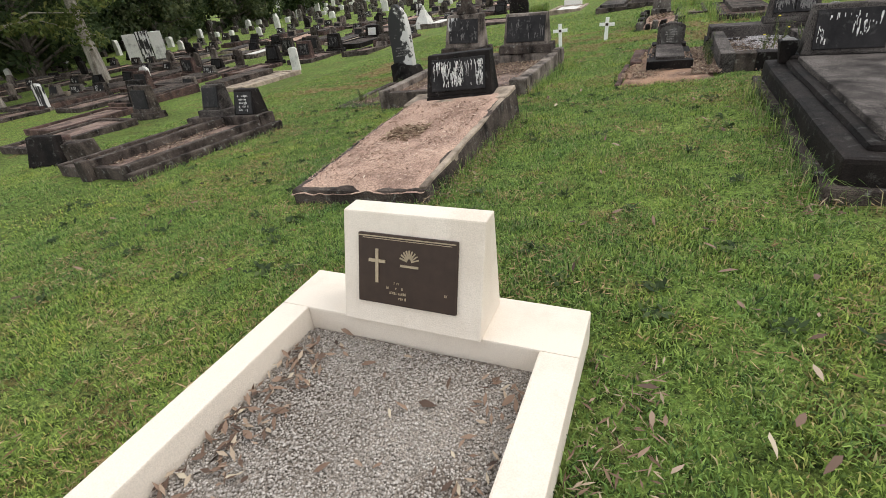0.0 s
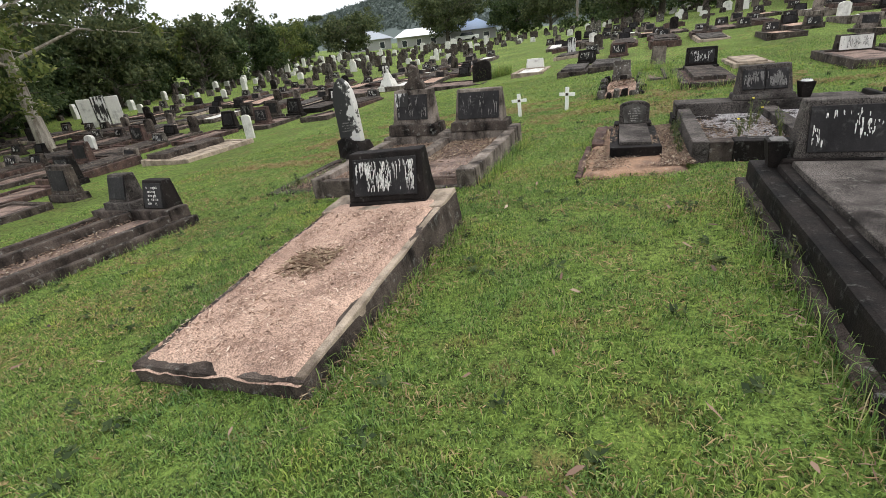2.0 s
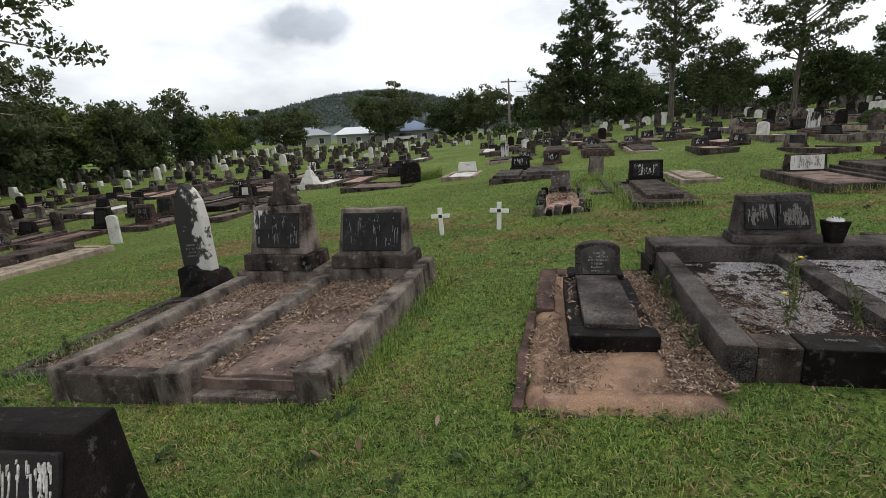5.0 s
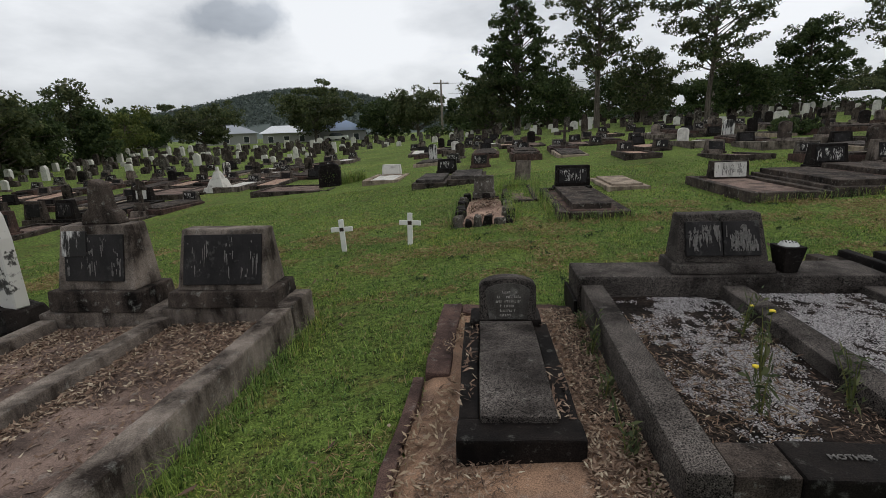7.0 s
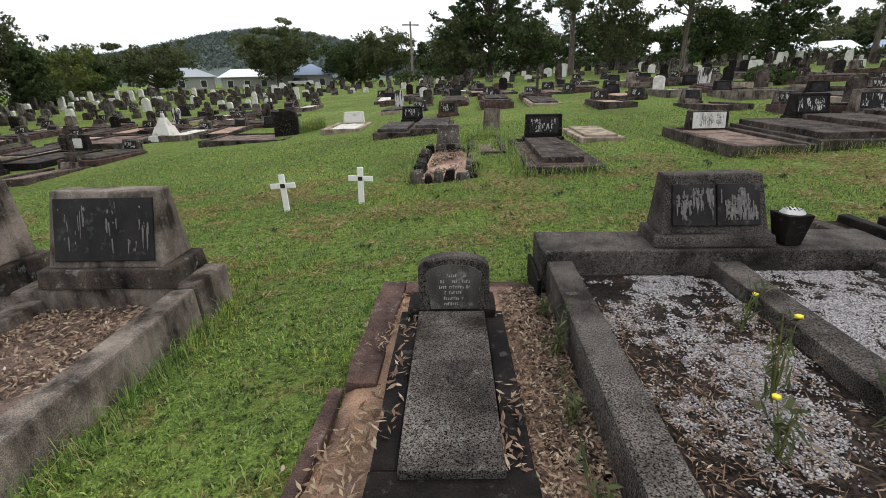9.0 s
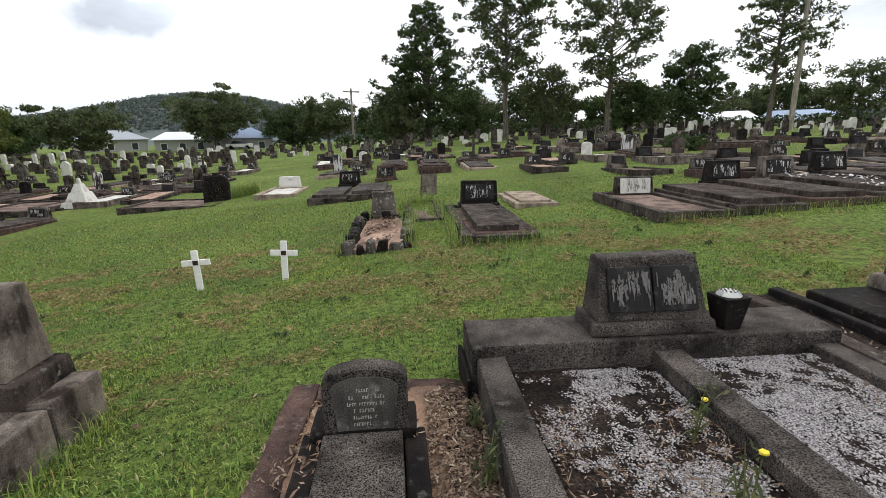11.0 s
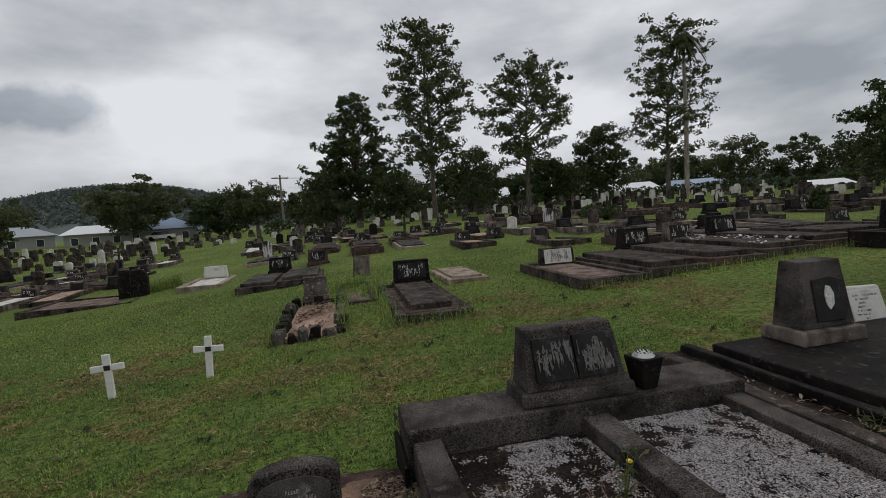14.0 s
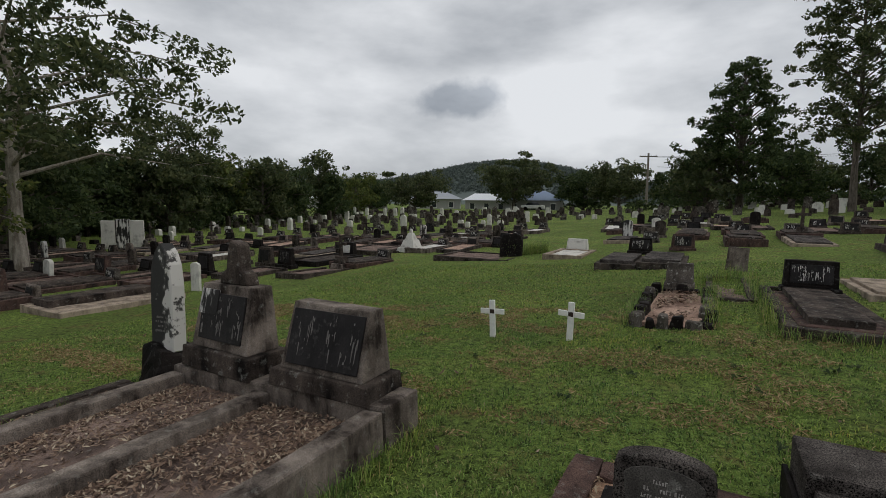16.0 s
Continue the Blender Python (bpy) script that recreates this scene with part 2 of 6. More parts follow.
def blade_material():
    """Grass: each blade has its own green, and broad patches run yellower or bluer."""
    m, nt, b = material("grass_blades")
    g = nt.nodes.new("ShaderNodeNewGeometry")
    r = ramp_node(nt, [(0, (0.022, 0.046, 0.012)), (0.35, (0.125, 0.212, 0.042)), (0.84, (0.3, 0.42, 0.098)), (0.93, (0.3, 0.27, 0.11)), (1, (0.42, 0.35, 0.19))])
    nt.links.new(g.outputs["Random Per Island"], r.inputs["Fac"])
    c = nt.nodes.new("ShaderNodeTexCoord").outputs["Object"]
    broad, patch = noise_node(nt, c, 0.55, 4), noise_node(nt, c, 3.4, 4, 0.6)
    tint = ramp_node(nt, [(0.34, (0.6, 0.74, 0.85)), (0.5, (0.95, 0.97, 0.95)), (0.66, (1.4, 1.18, 0.9))])
    nt.links.new(mix_node(nt, "MIX", 0.5, broad.outputs["Fac"], patch.outputs["Fac"]), tint.inputs["Fac"])
    col = mix_node(nt, "MULTIPLY", 1.0, r.outputs[0], tint.outputs[0])
    nt.links.new(col, b.inputs["Base Color"])
    b.inputs["Roughness"].default_value = 0.65
    b.inputs["Specular IOR Level"].default_value = 0.3
    tr, add, out = nt.nodes.new("ShaderNodeBsdfTranslucent"), nt.nodes.new("ShaderNodeMixShader"), nt.nodes["Material Output"]
    nt.links.new(col, tr.inputs["Color"])
    add.inputs[0].default_value = 0.3
    nt.links.new(b.outputs[0], add.inputs[1])
    nt.links.new(tr.outputs[0], add.inputs[2])
    nt.links.new(add.outputs[0], out.inputs["Surface"])
    return m


BLADES = blade_material()
DRY_GRASS = many("dead_grass", [(0, (0.13, 0.085, 0.04)), (0.5, (0.27, 0.18, 0.085)), (1, (0.45, 0.34, 0.18))])
TWIGS = many("dry_needles", [(0, (0.1, 0.06, 0.04)), (0.5, (0.2, 0.13, 0.085)), (1, (0.38, 0.3, 0.2))])
PEBBLES = many("white_pebbles", [(0, (0.1, 0.092, 0.09)), (0.35, (0.33, 0.305, 0.305)), (1, (0.64, 0.61, 0.61))])
LICHENED = weathered("lichen_blotched_stone", (0.16, 0.14, 0.12), (0.015, 0.012, 0.01), lichen=(0.5, 0.49, 0.45), speck=0.4, lichen_amount=0.9)
EARTHY = weathered("leaf_mould", (0.12, 0.088, 0.065), (0.02, 0.015, 0.012), speck=0.5, speck_scale=70, streak=0.0, lichen_amount=0.15)
GRIT = many("grey_grit", [(0, (0.27, 0.235, 0.2)), (0.4, (0.38, 0.34, 0.3)), (1, (0.54, 0.49, 0.44))])
YELLOW = plain("yellow_petals", (0.75, 0.6, 0.03), 0.6)
ROOF_GREY, ROOF_WHITE, ROOF_BLUE = plain("grey_roof_sheet", (0.3, 0.32, 0.35), 0.5), plain("white_roof_sheet", (0.7, 0.72, 0.74), 0.5), plain("blue_roof_sheet", (0.2, 0.28, 0.42), 0.5)
WALL_PALE, GLASS_DARK, WOOD = plain("pale_weatherboard", (0.36, 0.35, 0.33), 0.7), plain("dark_window_glass", (0.03, 0.035, 0.04), 0.1), plain("grey_timber", (0.2, 0.17, 0.14), 0.85)
STEEL = plain("dull_metal", (0.5, 0.5, 0.48), 0.4, 0.8)
# hill foliage with distance haze mixed into its colours: paler and bluer than leaves
HAZED_WOODS = many("hazed_hillside", [(0, (0.072, 0.092, 0.085)), (0.6, (0.098, 0.122, 0.108)), (1, (0.13, 0.155, 0.125))])


# ---- mesh helpers ----
def part(name, bm, mat, parent=None, label=""):
    """Links a bmesh, or an array pair of vertices and faces, as one mesh object."""
    me = bpy.data.meshes.new(name)
    if isinstance(bm, tuple):
        fill(me, *bm)
    else:
        bmesh.ops.recalc_face_normals(bm, faces=bm.faces)
        bm.to_mesh(me)
        bm.free()
    me.materials.append(mat)
    ob = new(name, me)
    if parent:
        ob.parent = parent
    return tagged(ob, label)


def fill(me, verts, faces):
    """A mesh from arrays of points and of equal-sided faces."""
    n, k = faces.shape
    me.vertices.add(len(verts))
    me.vertices.foreach_set("co", np.ascontiguousarray(verts, np.float32).ravel())
    me.loops.add(n * k)
    me.loops.foreach_set("vertex_index", np.ascontiguousarray(faces, np.int32).ravel())
    me.polygons.add(n)
    me.polygons.foreach_set("loop_start", np.arange(0, n * k, k, dtype=np.int32))
    me.polygons.foreach_set("loop_total", np.full(n, k, np.int32))
    me.update(calc_edges=True)
    me.validate()


def thing(name, x, y, z=None, turn=0.0, label="", category="", group="", kind="", lean=0.0, roll=0.0):
    ob = new(name)
    ob.empty_display_size = 0.1
    ob.location = (x, y, ground_z(x, y) if z is None else z)
    ob.rotation_euler = (radians(lean), radians(roll), radians(turn))
    return tagged(ob, label, category, group, kind)


def frustum(w0, d0, w1, d1, h, z0=0.0, x=0.0, y=0.0, shift=0.0, bevel=0.012, worn=0.003, cuts=0, seed=1):
    """A block that narrows from w0 x d0 at z0 to w1 x d1 at its top, whose top is moved back by shift; edges rounded and a little worn."""
    bm = bmesh.new()
    rows = [(w0, d0, z0, 0.0), (w1, d1, z0 + h, shift)]
    v = [[bm.verts.new((x + sx * w / 2, y + s + sy * d / 2, z)) for sx, sy in ((-1, -1), (1, -1), (1, 1), (-1, 1))] for w, d, z, s in rows]
    bm.faces.new(v[0][::-1]), bm.faces.new(v[1])
    for i in range(4):
        bm.faces.new((v[0][i], v[0][(i + 1) % 4], v[1][(i + 1) % 4], v[1][i]))
    if bevel:
        bmesh.ops.bevel(bm, geom=bm.edges[:], offset=bevel, segments=2, profile=0.6, affect="EDGES")
    if cuts:
        long = [e for e in bm.edges if e.calc_length() > 0.12]
        bmesh.ops.subdivide_edges(bm, edges=long, cuts=cuts, use_grid_fill=True)
    if worn:
        for vert in bm.verts:
            vert.co += noise.noise_vector(vert.co * 9 + Vector((seed * 7.1, seed, 0))) * worn + noise.noise_vector(vert.co * 2.5 + Vector((0, seed * 3.3, 0))) * worn * 2
    return bm


def block(x0, x1, y0, y1, z0, z1, bevel=0.012, worn=0.003, cuts=0, seed=1):
    return frustum(x1 - x0, y1 - y0, x1 - x0, y1 - y0, z1 - z0, z0, (x0 + x1) / 2, (y0 + y1) / 2, 0, bevel, worn, cuts, seed)


def outline_slab(outline, y0, y1, bevel=0.008):
    """An upright slab: an outline in x and z, given thickness from y0 to y1."""
    bm = bmesh.new()
    a, b = [bm.verts.new((x, y0, z)) for x, z in outline], [bm.verts.new((x, y1, z)) for x, z in outline]
    bm.faces.new(a), bm.faces.new(b[::-1])
    for i in range(len(a)):
        j = (i + 1) % len(a)
        bm.faces.new((a[j], a[i], b[i], b[j]))
    if bevel:
        bmesh.ops.recalc_face_normals(bm, faces=bm.faces)
        bmesh.ops.bevel(bm, geom=[e for e in bm.edges if len(e.link_faces) == 2 and e.calc_face_angle(0) > 0.6], offset=bevel, segments=1, affect="EDGES")
    return bm


def sloped(bm, w0, z0, y0, z1, y1):
    """Lays a part built flat in x and z, z measured up the face from 0, onto the sloping face that runs from (y0, z0) to (y1, z1)."""
    a = math.atan2(y1 - y0, z1 - z0)
    bmesh.ops.transform(bm, matrix=Matrix.Translation((w0, y0, z0)) @ Matrix.Rotation(-a, 4, "X"), verts=bm.verts)
    return bm


def bars(w, h, rows, seed, y=-0.002, thick=0.002, fill_to=0.85, drip=0.0):
    """Rows of small bars for lettering too worn to read, some with thin runs below them; in x about 0, in z from 0 to h."""
    rnd, bm = random.Random(seed), bmesh.new()
    lh = h / rows

    def bar(x0, x1, z0, z1):
        vs = [bm.verts.new(c) for c in ((x0, y, z0), (x1, y, z0), (x1, y, z1), (x0, y, z1), (x0, y + thick, z0), (x1, y + thick, z0), (x1, y + thick, z1), (x0, y + thick, z1))]
        for f in ((0, 1, 2, 3), (5, 4, 7, 6), (4, 0, 3, 7), (1, 5, 6, 2), (3, 2, 6, 7), (4, 5, 1, 0)):
            bm.faces.new([vs[i] for i in f])

    for r in range(rows):
        z = h - (r + 1) * lh
        half = w / 2 * rnd.uniform(0.45, 1.0) * fill_to
        x = -half
        while x < half:
            step = rnd.uniform(0.28, 0.42) * lh
            kept = noise.noise(Vector((x * 9, z * 5, seed * 3.7))) > -0.22
            if kept and rnd.random() < 0.85:
                z0, z1, cut = z + lh * 0.25, z + lh * rnd.uniform(0.62, 0.78), rnd.random()
                if cut < 0.4:
                    bar(x, x + step * 0.3, z0, z1)
                    bar(x + step * 0.31, x + step * 0.7, z1 - lh * 0.1, z1)
                elif cut < 0.7:
                    bar(x, x + step * 0.7, z0, z0 + lh * 0.12)
                    bar(x + step * 0.2, x + step * 0.45, z0 + lh * 0.121, z1)
                else:
                    bar(x, x + step * 0.62, z0, z1)
                if rnd.random() < drip * 0.5:
                    wide = rnd.uniform(0.12, 0.35 + 0.6 * (drip > 0.7)) * step
                    bar(x + 0.1 * step, x + 0.1 * step + wide, max(z0 - h * rnd.uniform(0.05, 0.5) * drip, 0.0), z0 - 0.001)
            x += step if rnd.random() > 0.14 else step * 2
    return bm


def streaks(w, h, rows, seed, y=-0.002, thick=0.002, gap=0.02):
    """White paint of old lettering washed down a panel: broken upright runs of uneven length, in clumps that thin out towards the foot."""
    rnd, bm = random.Random(seed), bmesh.new()
    for k in range(int(60 + 40 * rows)):
        x, z1 = rnd.uniform(-0.5, 0.5) * w, h * (0.06 + 0.94 * rnd.random() ** 0.75)
        dense = noise.noise(Vector((x * 9, z1 * 4, seed * 1.9))) + 0.5 * noise.noise(Vector((x * 38, z1 * 9, seed * 0.7)))
        row = abs((z1 / h * max(rows, 2)) % 1 - 0.6)
        if dense < gap + 0.35 * row:
            continue
        wide = rnd.uniform(0.0022, 0.0075) * (1 + max(dense, 0))
        long = min(h * rnd.choice((0.05, 0.08, 0.13, 0.22, 0.34)) * rnd.uniform(0.6, 1.3), z1 - 0.004)
        if long < 0.01:
            continue
        bend = rnd.uniform(-0.6, 0.6)
        o = [(0.3 + bend, 0), (0.7 + bend, 0.04), (1, 0.5), (0.95, 0.9), (0.4, 1), (0, 0.93), (0.1, 0.45)]
        side = [bm.verts.new((x + wide * a, y - 0.0002 * (k % 9), z1 - long * (1 - b))) for a, b in o]
        back = [bm.verts.new((v.co.x, y + thick, v.co.z)) for v in side]
        bm.faces.new(side), bm.faces.new(back[::-1])
        for i in range(7):
            bm.faces.new((side[(i + 1) % 7], side[i], back[i], back[(i + 1) % 7]))
    return bm


def ragged_patch(x0, x1, y0, y1, lift, seed, under, ragged=0.11, step=0.02):
    """Earth or gravel spread over the surface under(x, y), running out unevenly at its edges."""
    gx, gy = np.meshgrid(np.arange(x0, x1, step), np.arange(y0, y1, step))
    rough = np.array([noise.fractal(Vector((u * 4.5, v * 4.5, seed)), 0.8, 2.1, 4) for u, v in zip(gx.ravel(), gy.ravel())]).reshape(gx.shape)
    inside = np.minimum(np.minimum(gx - x0, x1 - gx), np.minimum(gy - y0, y1 - gy))
    gz = under(gx, gy) + lift * np.clip((inside + rough * ragged - 0.05) / 0.07, -1, 1) + rough * 0.007
    r, c = gx.shape
    i = (np.arange(r - 1)[:, None] * c + np.arange(c - 1)).ravel()
    return np.stack([gx, gy, gz], -1).reshape(-1, 3), np.stack([i, i + 1, i + c + 1, i + c], 1)


def tube(bm, points, radii, sides=7):
    rings = []
    for i, (p, r) in enumerate(zip(points, radii)):
        p = Vector(p)
        d = (Vector(points[min(i + 1, len(points) - 1)]) - Vector(points[max(i - 1, 0)])).normalized()
        a = d.orthogonal().normalized()
        b = d.cross(a)
        rings.append([bm.verts.new(p + (a * math.cos(t) + b * math.sin(t)) * r) for t in (2 * math.pi * k / sides for k in range(sides))])
    for u, v in zip(rings, rings[1:]):
        for k in range(sides):
            bm.faces.new((u[k], u[(k + 1) % sides], v[(k + 1) % sides], v[k]))
    bm.faces.new(rings[0][::-1]), bm.faces.new(rings[-1])
    return bm


def scatter_leaves(rng, centres, size, fold=0.25, tilt=0.35, slim=0.45):
    """Small folded leaves lying about the centres: four or six points each."""
    n = len(centres)
    s = size * rng.uniform(0.6, 1.4, (n, 1))
    t = rng.uniform(0, 2 * np.pi, n)
    u = np.stack([np.cos(t), np.sin(t), rng.normal(0, tilt, n)], 1)
    w = np.stack([-np.sin(t), np.cos(t), rng.normal(0, tilt, n)], 1)
    up = np.zeros((n, 3))
    up[:, 2] = 1
    lift = up * s * fold
    if size >= 0.024 and slim > 0.2:
        curl = [lift * rng.uniform(-0.3, 1, (n, 1)) for k in range(4)]
        rim = [(-1, 0, 0), (-0.42, 0.92, 0), (0.3, 0.8, 1), (1, 0.08, 2), (0.36, -0.72, 3), (-0.4, -0.95, 0)]
        pts = np.stack([centres + u * s * a + w * s * slim * b + curl[k] * abs(b if a < 0.9 else 0.5) for a, b, k in rim], 1).reshape(-1, 3)
        k = np.arange(n)[:, None] * 6
        return pts, np.concatenate([k + (0, 1, 5), k + (1, 2, 5), k + (2, 4, 5), k + (2, 3, 4)])
    pts = np.stack([centres - u * s, centres + w * s * slim + lift * rng.uniform(-0.3, 1, (n, 1)), centres + u * s + lift * rng.uniform(0, 1, (n, 1)), centres - w * s * slim + lift * rng.uniform(-0.3, 1, (n, 1))], 1).reshape(-1, 3)
    k = np.arange(n)[:, None] * 4
    return pts, np.concatenate([k + (0, 1, 2), k + (0, 2, 3)])


def leaf_cloud(rng, centres, radius, per, size, flat=0.7):
    """Many small leaf sprays, each a four-sided face, in clumps about the centres."""
    c = np.repeat(np.asarray(centres, float), per, 0)
    r = np.repeat(np.asarray(radius, float) * np.ones(len(centres)), per)[:, None]
    n = len(c)
    d = rng.normal(0, 1, (n, 3))
    d /= np.linalg.norm(d, axis=1, keepdims=True)
    c = c + d * r * rng.uniform(0.25, 1, (n, 1)) ** 0.6 * (1, 1, flat)
    a = rng.normal(0, 1, (n, 3))
    a /= np.linalg.norm(a, axis=1, keepdims=True)
    b = np.cross(a, rng.normal(0, 1, (n, 3)))
    b /= np.linalg.norm(b, axis=1, keepdims=True)
    s = size * rng.uniform(0.5, 1.5, (n, 1))
    pts = np.stack([c - a * s, c + b * s * 0.5, c + a * s, c - b * s * 0.5], 1).reshape(-1, 3)
    return pts, np.arange(n * 4).reshape(-1, 4)


def grains(rng, centres, size):
    """Small eight-sided pebbles."""
    n = len(centres)
    s = size * rng.uniform(0.5, 1.3, (n, 1, 1)) * rng.uniform(0.7, 1.3, (n, 6, 1))
    t = rng.uniform(0, np.pi, n)
    c, q = np.cos(t), np.sin(t)
    z = np.zeros(n)
    o = np.ones(n)
    ax = np.stack([np.stack([c, q, z], 1), np.stack([-c, -q, z], 1), np.stack([-q, c, z], 1), np.stack([q, -c, z], 1), np.stack([z, z, o * 0.6], 1), np.stack([z, z, -o * 0.6], 1)], 1)
    pts = (centres[:, None] + ax * s).reshape(-1, 3)
    k = np.arange(n)[:, None] * 6
    return pts, np.concatenate([k + f for f in ((0, 2, 4), (2, 1, 4), (1, 3, 4), (3, 0, 4), (2, 0, 5), (1, 2, 5), (3, 1, 5), (0, 3, 5))])


# ---- ground ----
def build_ground():
    def axis(lo, hi, near_lo, near_hi, step):
        mid = np.arange(near_lo, near_hi + step / 2, step)
        grow = np.cumsum(step * 1.13 ** np.arange(1, 80))
        left, right = near_lo - grow, near_hi + grow
        return np.concatenate([left[left > lo][::-1], mid, right[right < hi]])

    xs, ys = axis(-1600, 1600, -8, 7, 0.16), axis(-1600, 1600, -2, 15, 0.16)
    gx, gy = np.meshgrid(xs, ys)
    gz = land(gx, gy)
    near = np.exp(-(np.hypot(gx, gy - 6) / 25) ** 2)
    gz = gz + near * 0.012 * (np.sin(gx * 5.1 + 1.3 * np.sin(gy * 3.7)) * np.sin(gy * 4.3 + np.sin(gx * 2.9)))
    verts = np.stack([gx, gy, gz], -1).reshape(-1, 3)
    nx, ny = len(xs), len(ys)
    i = (np.arange(ny - 1)[:, None] * nx + np.arange(nx - 1)).ravel()
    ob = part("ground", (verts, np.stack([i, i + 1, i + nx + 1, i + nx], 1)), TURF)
    for p in ob.data.polygons:
        p.use_smooth = True
    return tagged(ob, "mown green grass with dry brown patches on gently sloping ground", "grass", kind="structure")


build_ground()


# ---- grave furniture ----
def headstone(x, y, z, w, h, d, top_w, top_d, shift, mat, steps=(), panel=(0.8, 0.7), panel_mat=PANEL, rows=7, ink=INK_GREY, drip=0.5, turn=0.0, lean=0.0, roll=0.0, seed=1, label="", group="", step_mat=None):
    """A desk-shaped headstone on stepped bases, with a panel of worn lettering on its sloping front."""
    ob = thing("headstone", x, y, z, turn, label, "headstone", group, lean=lean, roll=roll)
    base = 0.0
    for i, (sw, sd, sh) in enumerate(steps):
        part("base", frustum(sw, sd, sw * 0.97, sd * 0.96, sh, base, bevel=0.015, seed=seed + i, cuts=1), step_mat or mat, ob)
        base += sh
    stone = part("stone", frustum(w, d, top_w, top_d, h, base, shift=shift, bevel=0.014, worn=0.004, cuts=2, seed=seed), mat, ob)
    y0, y1 = -d / 2, shift - top_d / 2
    face = math.hypot(h, y1 - y0)
    if panel:
        pw, ph = top_w * panel[0], face * panel[1]
        at = (face - ph) / 2
        pan = part("panel", sloped(block(-pw / 2, pw / 2, -0.016, 0.008, at, at + ph, 0.006, 0.001), 0, base, y0, base + h, y1), panel_mat, stone)
        if rows:
            words = streaks(pw * 0.92, ph * 0.84, rows, seed, -0.0185, 0.006, -0.22 if drip > 0.9 else 0.02) if drip >= 0.4 else bars(pw * 0.92, ph * 0.8, rows, seed, y=-0.0185, thick=0.006, drip=drip)
            bmesh.ops.translate(words, vec=(0, 0, at + ph * 0.1), verts=words.verts)
            tagged(part("inscription", sloped(words, 0, base, y0, base + h, y1), ink, stone), kind="stuff")
    return ob


def kerb_set(x0, x1, y0, y1, top, mat, bed_mat=None, width=0.13, bed_drop=0.06, label="", group="", turn=0.0, seed=1, roll=0.0, lean=0.0, posts=0.0, name="grave_surround"):
    """Four kerbs round a bed; the thing stands at the middle of the plot on the ground."""
    cx, cy = (x0 + x1) / 2, (y0 + y1) / 2
    w, l, z = (x1 - x0) / 2, (y1 - y0) / 2, ground_z(cx, cy)
    ob = thing(name, cx, cy, z, turn, label, "grave", group, lean=lean, roll=roll)
    t, lo = top - z, -0.35
    part("kerb", block(-w, -w + width, -l, l, lo, t, 0.014, 0.004, 3, seed), mat, ob)
    part("kerb", block(w - width, w, -l, l, lo, t, 0.014, 0.004, 3, seed + 1), mat, ob)
    part("kerb", block(-w + width + 0.002, w - width - 0.002, -l, -l + width, lo, t - 0.006, 0.012, 0.004, 2, seed + 2), mat, ob)
    part("kerb", block(-w + width + 0.002, w - width - 0.002, l - width, l, lo, t - 0.006, 0.012, 0.004, 2, seed + 3), mat, ob)
    if bed_mat:
        part("bed", block(-w + width + 0.003, w - width - 0.003, -l + width + 0.003, l - width - 0.003, lo, t - bed_drop, 0.0, 0.012, 5, seed + 4), bed_mat, ob)
    return ob


def litter(name, x0, x1, y0, y1, height, n, size, mat, label, seed, density=None, slim=0.4, category="leaf litter"):
    """A loose scatter of leaves or chips over a rectangle, on a surface given by height(x, y)."""
    rng = np.random.default_rng(seed)
    p = np.stack([rng.uniform(x0, x1, n), rng.uniform(y0, y1, n)], 1)
    if density:
        p = p[rng.uniform(0, 1, n) < density(p[:, 0], p[:, 1])]
    z = height(p[:, 0], p[:, 1]) + rng.uniform(0.004, 0.02, len(p))
    return tagged(part(name, scatter_leaves(rng, np.column_stack([p, z]), size, slim=slim), mat), label, category, kind="stuff")


def patchy(seed, scale=2.0, cut=0.0):
    a, b = seed * 1.7, seed * 0.9
    return lambda x, y: np.clip(0.5 + 0.6 * np.sin(x * scale * 2.1 + a) * np.sin(y * scale * 1.7 + b) + 0.4 * np.sin(x * scale * 5.3 - y * scale * 3.1 + a) - cut, 0, 1)


